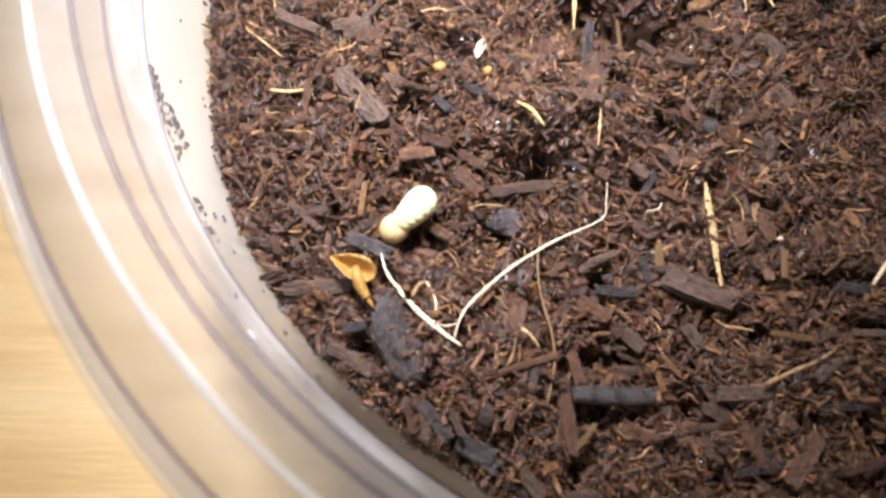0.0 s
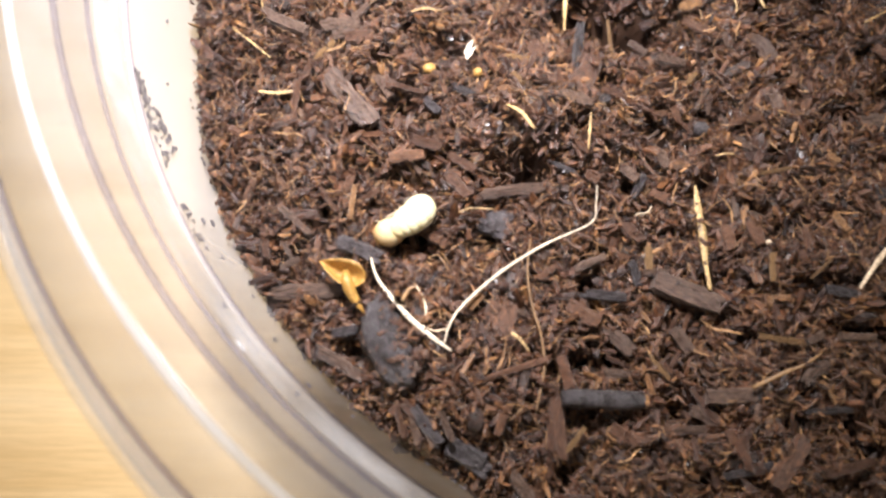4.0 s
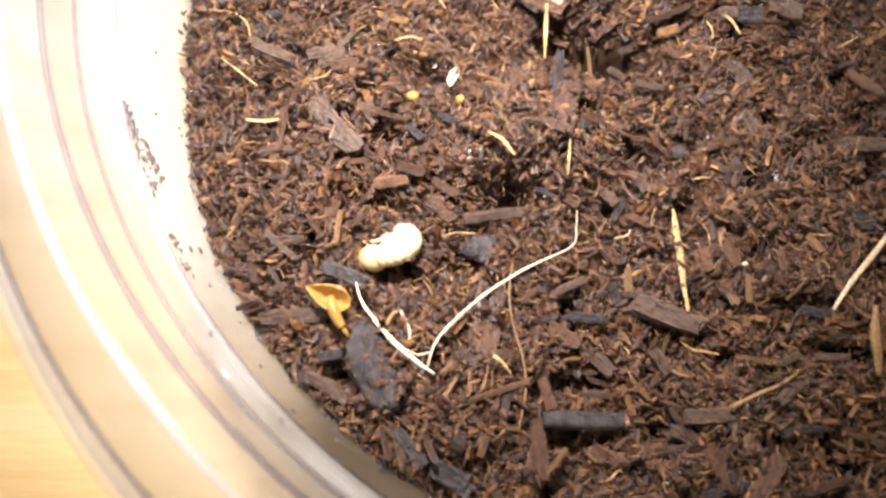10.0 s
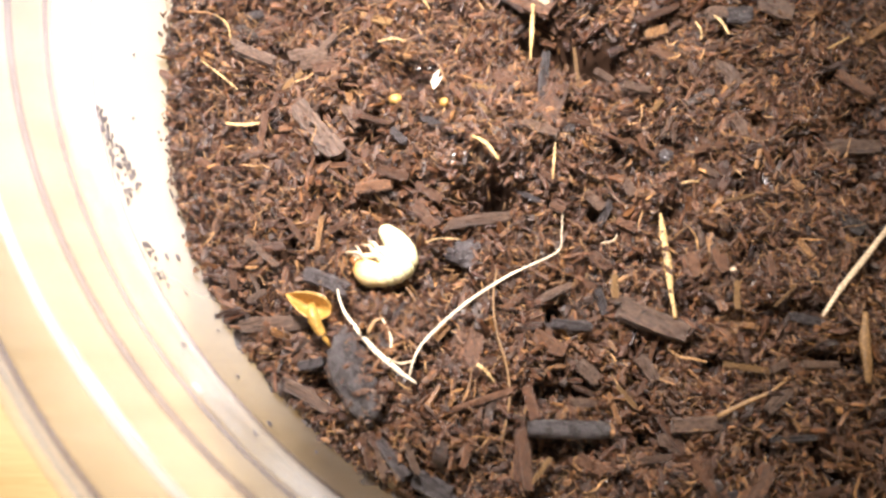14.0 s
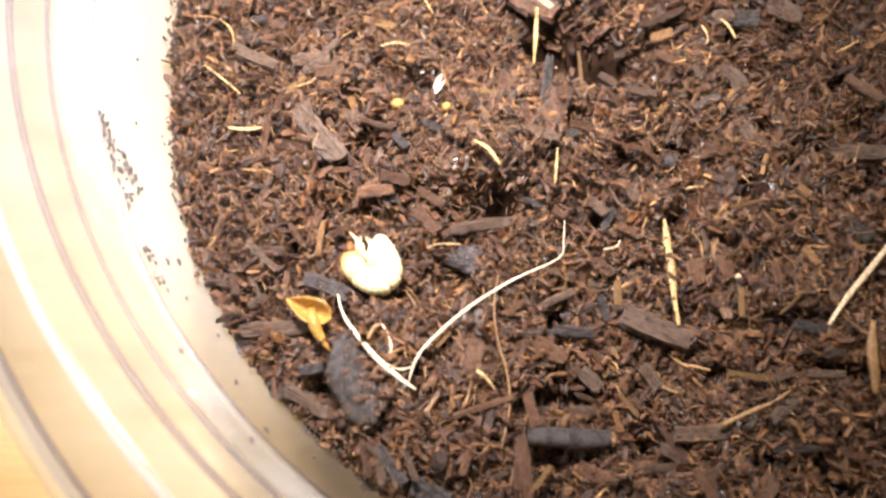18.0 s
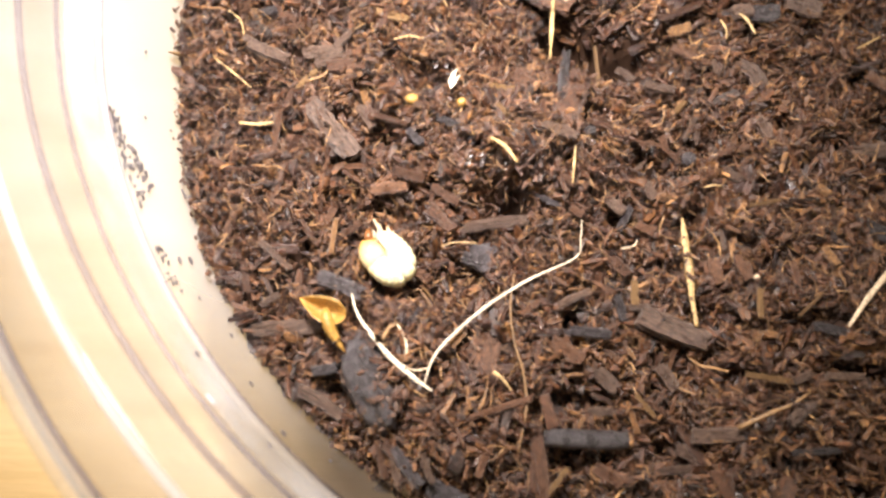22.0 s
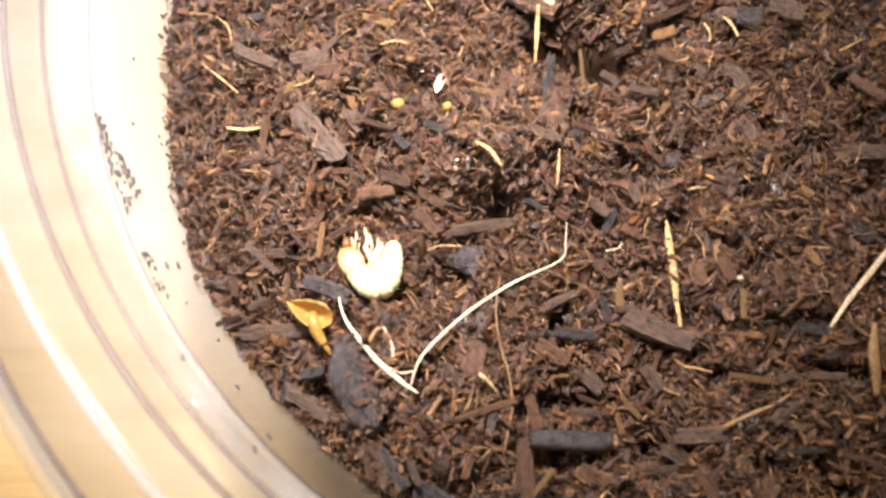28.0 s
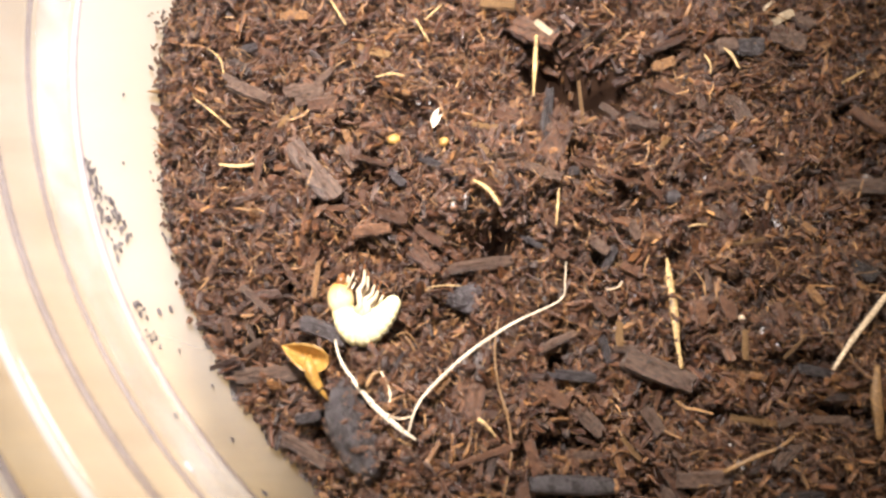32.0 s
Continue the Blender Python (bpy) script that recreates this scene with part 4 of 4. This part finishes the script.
specks_on("plant_stalk", [(2.440, 2.163, 0.06, 0.049), (2.417, 2.105, 0.05, 0.032), (2.441, 1.952, 0.05, 0.053), (2.479, 1.945, 0.06, 0.032), (2.416, 2.342, 0.06, 0.024), (2.437, 1.738, 0.05, 0.024), (2.498, 2.027, 0.06, 0.028), (2.390, 2.235, 0.06, 0.024), (2.434, 1.595, 0.05, 0.024)])

# ---- single pieces with a shape of their own ----


def lump(name, label, category, x, y, size, material, seed, lift=0.0, angle=0.0, rough=0.25):
    """A rounded uneven clod or seed; size in cm."""
    bm = bmesh.new()
    bmesh.ops.create_icosphere(bm, subdivisions=4, radius=0.5)
    for p in bm.verts:
        d = p.co.normalized()
        k = 1 + rough * noise.fractal(d * 1.6 + Vector((seed, 0, 0)), 1.0, 2.0, 4)
        p.co = Vector((d.x * size[0], d.y * size[1], d.z * size[2])) * 0.5 * k * CM
    for f in bm.faces:
        f.smooth = True
    ob = part(name, bm, material, m=pose(x * CM, y * CM, (float(rest(x, y)) + lift) * CM, 0, 0, angle))
    return tagged(ob, label, category)


clod = lump("bark_lump", "large rounded blue-grey bark lump with brown crumbs on it", "bark lump", -0.59, 0.92, (0.98, 0.42, 0.34), WOOD["slate"], 3.0, -0.05, -64, 0.34)
pick = random.Random(78)
bm = bmesh.new()
bm.from_mesh(clod.data)
spots = [p.co.copy() for p in bm.verts if p.co.z > 0.0004]
bm.free()
for k in range(60):
    co = pick.choice(spots)
    if co.x < pick.uniform(-0.004, 0.003):
        continue
    v, q = GRAINS[k % len(GRAINS)]
    d = pick.uniform(0.02, 0.06) if k % 6 else pick.uniform(0.06, 0.11)
    me = big_mesh("crumb", v * np.array((1.8 * d, d, 0.5 * d)) * CM, q)
    part("crumb", me, WOOD["brown" if k % 4 else "grey"], clod, "", Matrix.Translation(co) @ pose(0, 0, 0, pick.uniform(-30, 30), pick.uniform(-30, 30), pick.uniform(0, 360)))
lump("bark_lump", "dark grey rounded bark lump on soil", "bark lump", 0.46, 2.22, (0.54, 0.28, 0.20), WOOD["slate"], 8.0, 0.02, -5, 0.32)
lump("seed", "small round yellow seed on soil", "seed", -0.25, 3.70, (0.13, 0.10, 0.09), WOOD["yellow"], 1.0, 0.07, 10, 0.1)
lump("seed", "small round yellow seed on soil", "seed", 0.25, 3.72, (0.10, 0.09, 0.08), WOOD["yellow"], 2.0, 0.06, 60, 0.1)
lump("seed", "tiny round pale seed on soil", "seed", 3.07, 1.94, (0.06, 0.06, 0.05), WOOD["pale"], 4.0, 0.06, 0, 0.1)
lump("pebble", "small blue-grey pebble on soil", "pebble", 1.50, 3.34, (0.13, 0.10, 0.09), WOOD["slate"], 5.0, 0.09, 20, 0.15)
lump("pebble", "small round grey pebble on soil", "pebble", 2.55, 3.18, (0.16, 0.15, 0.12), WOOD["slate"], 6.0, 0.07, 70, 0.15)

# a broken round twig
bm = tube([(1.00 + 0.075 * k, 0.45 - 0.002 * k, 0.03 + 0.006 * math.sin(k * 1.3)) for k in range(11)], [0.070, 0.082, 0.086, 0.090, 0.087, 0.084, 0.088, 0.083, 0.085, 0.080, 0.074], 18)
for p in bm.verts:
    p.co += p.normal * (0.012 * noise.fractal(Vector((p.co.x * 300, p.co.y * 1500, p.co.z * 1500)), 1.0, 2.0, 3)) * CM
twig = tagged(part("twig", bm, WOOD["slate"]), "short thick dark grey-brown twig with broken orange end", "twig")
part("broken_end", tube([(1.745, 0.43, 0.004), (1.785, 0.428, 0.0), (1.80, 0.427, -0.002)], [0.074, 0.068, 0.03], 12), WOOD["orange"], twig, "orange-brown broken wood end")

# a white forked husk
bm = bmesh.new()
outline = [(0, -0.11), (0.04, -0.05), (0.07, 0.06), (0.022, 0.0), (0.025, 0.11), (-0.025, 0.05), (-0.042, -0.04)]
top = [bm.verts.new(Vector((x, y, 0.012 + 0.25 * x * x)) * CM) for x, y in outline]
low = [bm.verts.new(Vector((x * 0.9, y * 0.9, -0.012)) * CM) for x, y in outline]
bm.faces.new(top)
bm.faces.new(low[::-1])
for k in range(len(outline)):
    k2 = (k + 1) % len(outline)
    bm.faces.new((top[k], low[k], low[k2], top[k2]))
bmesh.ops.recalc_face_normals(bm, faces=bm.faces[:])
tagged(part("husk_flake", bm, WOOD["white"], m=pose(0.16 * CM, 3.98 * CM, (float(rest(0.16, 3.98)) + 0.09) * CM, 20, 0, -12)), "small white forked husk flake on soil", "husk")


# an amber seed husk, split open, with a curled tail
def leaf_shell(rows, thick):
    """A curved shell from rows of (centre, half width, sag) across its length, in cm."""
    bm = bmesh.new()
    grid = []
    for side in (1, -1):
        g = []
        for (cx, cy, cz), (ux, uy), half, sag in rows:
            line = []
            for s in np.linspace(-1, 1, 9):
                line.append(bm.verts.new(Vector((cx + ux * half * s, cy + uy * half * s, cz + sag * s * s + side * thick)) * CM))
            g.append(line)
        grid.append(g)
    for side, g in enumerate(grid):
        for a, b in zip(g, g[1:]):
            for k in range(8):
                f = (a[k], a[k + 1], b[k + 1], b[k])
                bm.faces.new(f if side == 0 else f[::-1])
    t, u = grid
    for k in range(len(t) - 1):
        bm.faces.new((t[k][0], u[k][0], u[k + 1][0], t[k + 1][0]))
        bm.faces.new((t[k][8], t[k + 1][8], u[k + 1][8], u[k][8]))
    for k in range(8):
        bm.faces.new((t[0][k], t[0][k + 1], u[0][k + 1], u[0][k]))
        bm.faces.new((t[-1][k], u[-1][k], u[-1][k + 1], t[-1][k + 1]))
    bmesh.ops.recalc_face_normals(bm, faces=bm.faces[:])
    for f in bm.faces:
        f.smooth = True
    return bm


husk = tagged(new("seed_husk"), "open amber seed husk with a pointed curled tail", "seed husk")
husk.location = (-0.98 * CM, 1.50 * CM, (float(rest(-0.98, 1.50)) + 0.16) * CM)
part("husk_cup", leaf_shell([((-0.27, 0.18, 0.08), (0.3, 0.95), 0.006, 0.0), ((-0.20, 0.145, 0.01), (0.35, 0.93), 0.055, 0.09), ((-0.11, 0.105, -0.06), (0.38, 0.92), 0.098, 0.19),
                             ((-0.02, 0.065, -0.09), (0.4, 0.91), 0.125, 0.23), ((0.06, 0.035, -0.06), (0.4, 0.91), 0.120, 0.20), ((0.12, 0.015, 0.0), (0.4, 0.91), 0.085, 0.08), ((0.155, 0.0, 0.06), (0.4, 0.91), 0.03, 0.01)], 0.007), WOOD["amber"], husk)
part("husk_tail", leaf_shell([((-0.02, 0.09, 0.10), (1, 0.1), 0.022, -0.01), ((-0.01, 0.01, 0.165), (1, 0.15), 0.050, -0.05), ((0.02, -0.09, 0.16), (1, 0.2), 0.058, -0.06), ((0.07, -0.18, 0.11), (0.9, 0.4), 0.046, -0.045),
                              ((0.13, -0.26, 0.05), (0.8, 0.5), 0.020, -0.01), ((0.165, -0.31, 0.03), (0.8, 0.5), 0.003, 0.0)], 0.010), WOOD["amber"], husk)

# soil specks that cling to the cup's wall
SPECK = {}
rng = random.Random(4)


def speck(a, z, size, long, out=0.0):
    """One speck on the inner wall at the angle a (degrees round the axis) and height z in cm."""
    k = rng.randrange(5)
    if k not in SPECK:
        bm = bmesh.new()
        bmesh.ops.create_icosphere(bm, subdivisions=2, radius=0.5)
        for p in bm.verts:
            p.co *= 1 + 0.5 * noise.noise(p.co * 3 + Vector((k * 9, 0, 0)))
        me = bpy.data.meshes.new("soil_speck")
        bm.to_mesh(me)
        bm.free()
        me.materials.append(M_SPECK)
        SPECK[k] = me
    r = 5.815 + 0.086 * z + out
    ob = new("soil_speck", SPECK[k])
    ob.parent = cup
    m = pose((AX + r * math.cos(radians(a))) * CM, (AY + r * math.sin(radians(a))) * CM, z * CM, rng.uniform(0, 28), 8, a) @ Matrix.Diagonal((0.02 * CM, size * long * CM, size * CM, 1))
    ob.matrix_basis = inv @ m


# a patch of specks that narrows upwards, a fainter trail below it, and single crumbs
for k in range(66):
    t, u = rng.random() ** 0.8, rng.random()
    speck(195.8 + 9.0 * t - 3.6 * u * t, 1.17 - 0.10 * t - (0.08 + 0.38 * t) * u, rng.uniform(0.017, 0.038), rng.uniform(1.4, 2.8))
for k in range(14):
    t = rng.random()
    speck(208.4 + 5.0 * t + rng.gauss(0, 0.25), 1.02 + rng.gauss(0, 0.05), rng.uniform(0.018, 0.040), rng.uniform(1.2, 2.2))
for a, z, d in ((208.7, 0.64, 0.062), (208.0, 0.36, 0.062), (199.6, -0.10, 0.06), (199.2, -0.06, 0.04), (186.1, 0.42, 0.03), (193.6, 0.50, 0.028), (192.4, -0.05, 0.03), (195.9, 1.10, 0.03), (221.4, 0.73, 0.045), (226.5, 0.98, 0.05),
                (212.5, 0.62, 0.03), (216.0, 0.35, 0.035), (230.0, 0.5, 0.03)):
    speck(a, z, d, 1.3)
for k in range(60):
    a = rng.uniform(170, 265)
    speck(a, float(rim_rise(radians(a))) - 0.20 + abs(rng.gauss(0, 0.06)), rng.uniform(0.015, 0.05), rng.uniform(0.8, 1.4))

# a small bubble moulded into the band, and dull marks beside it
def on_band(z):
    return 5.978 + 0.153 * (z - 1.25)


v, q = lathe([(0.036 + 0.012 * math.cos(a), 0.012 * math.sin(a)) for a in np.arange(8) * math.pi / 4], 0, 0, 28)
bubble = part("bubble", big_mesh("bubble", v, q, True), M_BEAD, cup, "small round bubble in the plastic")
bubble.matrix_basis = inv @ pose((AX + on_band(1.560) * math.cos(radians(222.4))) * CM, (AY + on_band(1.560) * math.sin(radians(222.4))) * CM, 1.560 * CM, 0, 82, 222.4)
bubble.visible_shadow = False
for a, z, d in ((218.4, 1.27, 0.04), (226.9, 1.28, 0.04)):
    speck(a, z, d, 1.5, on_band(z) - 5.815 - 0.086 * z - 0.004)

# two shreds that stand against the wall
for name, a, low, high, wide, kind, words in (("wood_splinter", 181.9, -0.34, 0.06, 0.075, "tan", "tan shred leaning against the plastic wall"), ("bark_chip", 190.8, -0.44, -0.27, 0.08, "brown", "dark pointed bark chip leaning against the plastic wall")):
    pts = [((AX + (5.775 + 0.086 * z - 0.01) * math.cos(radians(a + 0.5 * k))) , (AY + (5.775 + 0.086 * z - 0.01) * math.sin(radians(a + 0.5 * k))), z) for k, z in enumerate(np.linspace(low, high, 5))]
    tagged(part(name, tube(pts, [wide * w for w in (0.5, 0.6, 0.5, 0.42, 0.12)], 9, 0.5), WOOD[kind]), words, "bark chip" if kind == "brown" else "wood splinter", "chips on the soil")

# the chips that lie nearest to the grub, each one by itself
near = []
for k in range(8):
    v, q = chip_shape(500 + k, 0.35 + 0.06 * k, 7, 7)
    me = big_mesh("bark_chip", v, q, False)
    me.materials.append(CHIP[("brown", "grey", "brown", "red", "grey", "brown", "slate", "brown")[k]])
    near.append(me)
rng = random.Random(21)
for k in range(380):
    x, y = rng.uniform(-2.2, 3.2), rng.uniform(0.1, 4.3)
    if math.hypot(x + 0.42, y - 2.05) < 0.5 or math.hypot(x - AX, y - AY) > 5.45 or hollow(x, y) > 0.08 or from_lines(x, y) < 0.20:
        continue
    length = min(0.36, max(0.10, rng.lognormvariate(math.log(0.19), 0.33)))
    width = length * rng.uniform(0.15, 0.30)
    ob = new("bark_chip", near[k % 8])
    ob.parent = soil
    ob.matrix_basis = pose(x * CM, y * CM, (float(rest(x, y)) + 0.02) * CM, rng.gauss(0, 20), rng.gauss(0, 14), rng.uniform(0, 360)) @ Matrix.Diagonal((length * CM, width * CM, width * 0.55 * CM, 1))

# ---- what moves: the grub rolls on to its side, uncurls and curls ----
STEPS = []


def crawl(t, x, y, chord, bend, roll, tuck):
    """The grub at t: where it lies (cm), the way from head to tail, how far it is curled and rolled and its head tucked in (degrees)."""
    STEPS.append((t, x, y, chord, bend, roll, tuck))


def spine(bend, tuck):
    """Poses of head and segments along the curled back, in the grub's own space; legs point to +y."""
    count, fine = len(segments) + 1, 96
    length = 0.68 - 0.11 * min(1.0, max(0.0, (bend - 115) / 50))
    s = (np.arange(fine) + 0.5) / fine
    w = 0.11 + np.exp(-(((s - 0.43) / 0.125) ** 2))
    ang = radians(bend) * (np.cumsum(w) / w.sum() - 0.5)
    px, py = np.cumsum(np.cos(ang)) * length / fine, np.cumsum(np.sin(ang)) * length / fine
    k = int(0.5 * fine)
    ox, oy = px[k], py[k]
    out = []
    for n in range(count):
        i = min(fine - 1, int((n / (count - 1)) * (fine - 1)))
        out.append(pose((px[i] - ox) * CM, (py[i] - oy) * CM, 0, 0, 0, math.degrees(ang[i]) - (tuck if n == 0 else 0)))
    return out


def motions():
    crawl(0.0, -0.405, 2.26, 62, 124, 66, 20)
    crawl(2.0, -0.375, 2.21, 60, 124, 64, 20)
    crawl(5.0, -0.306, 2.21, 56, 124, 55, 22)
    crawl(8.0, -0.307, 2.18, 54, 124, 53, 22)
    crawl(9.0, -0.3, 2.15, 56, 124, 52, 22)
    crawl(10.0, -0.298, 2.15, 55, 124, 48, 26)
    crawl(10.5, -0.26, 2.13, 66, 126, 46, 36)
    crawl(11.0, -0.245, 2.15, 86, 114, 38, 50)
    crawl(12.0, -0.19, 2.075, 82, 114, 38, 52)
    crawl(12.5, -0.19, 2.06, 80, 116, 34, 52)
    crawl(13.0, -0.2, 2.06, 76, 118, 28, 50)
    crawl(13.5, -0.158, 2.09, 76, 108, 16, 45)
    crawl(15.5, -0.259, 1.967, 60, 143, 16, 42)
    crawl(16.0, -0.293, 1.990, 61, 142, 10, 42)
    crawl(17.0, -0.338, 1.937, 45, 145, 0, 42)
    crawl(18.0, -0.322, 1.959, 45, 138, 0, 42)
    crawl(18.5, -0.294, 1.939, 30, 122, 0, 12)
    crawl(19.0, -0.308, 1.971, 29, 106, 0, 4)
    crawl(19.5, -0.294, 1.996, 33, 102, 0, 4)
    crawl(20.0, -0.291, 2.027, 34, 111, 0, 4)
    crawl(20.5, -0.302, 2.000, 39, 102, 0, 4)
    crawl(21.0, -0.299, 2.054, 50, 130, 0, 18)
    crawl(22.0, -0.332, 2.031, 48, 166, 0, 32)
    crawl(23.0, -0.330, 1.993, 43, 166, 0, 32)
    crawl(24.0, -0.366, 2.022, 41, 166, 0, 32)
    crawl(26.5, -0.345, 1.929, 18, 106, 0, 18)
    crawl(27.0, -0.335, 1.949, 23, 107, 0, 18)
    crawl(27.5, -0.367, 1.918, 16, 114, 0, 18)
    crawl(28.0, -0.364, 1.912, 20, 132, 0, 18)
    crawl(29.0, -0.394, 1.956, 19, 140, 0, 18)
    crawl(30.0, -0.449, 1.875, 1, 135, 0, 18)
    crawl(31.0, -0.473, 1.881, 6, 129, 0, 18)
    crawl(32.0, -0.49, 1.845, -4, 119, 0, 18)
    walk(grub, [(t, pose(x * CM, y * CM, (0.09 + 0.065 * math.sin(radians(roll))) * CM, 0, 0, chord) @ pose(0, 0, 0, -roll, 0.5 * roll)) for t, x, y, chord, bend, roll, tuck in STEPS])
    chains = [(k[0], spine(k[4], k[6])) for k in STEPS]
    for n, ob in enumerate([head] + segments):
        walk(ob, [(t, c[n]) for t, c in chains])


motions()
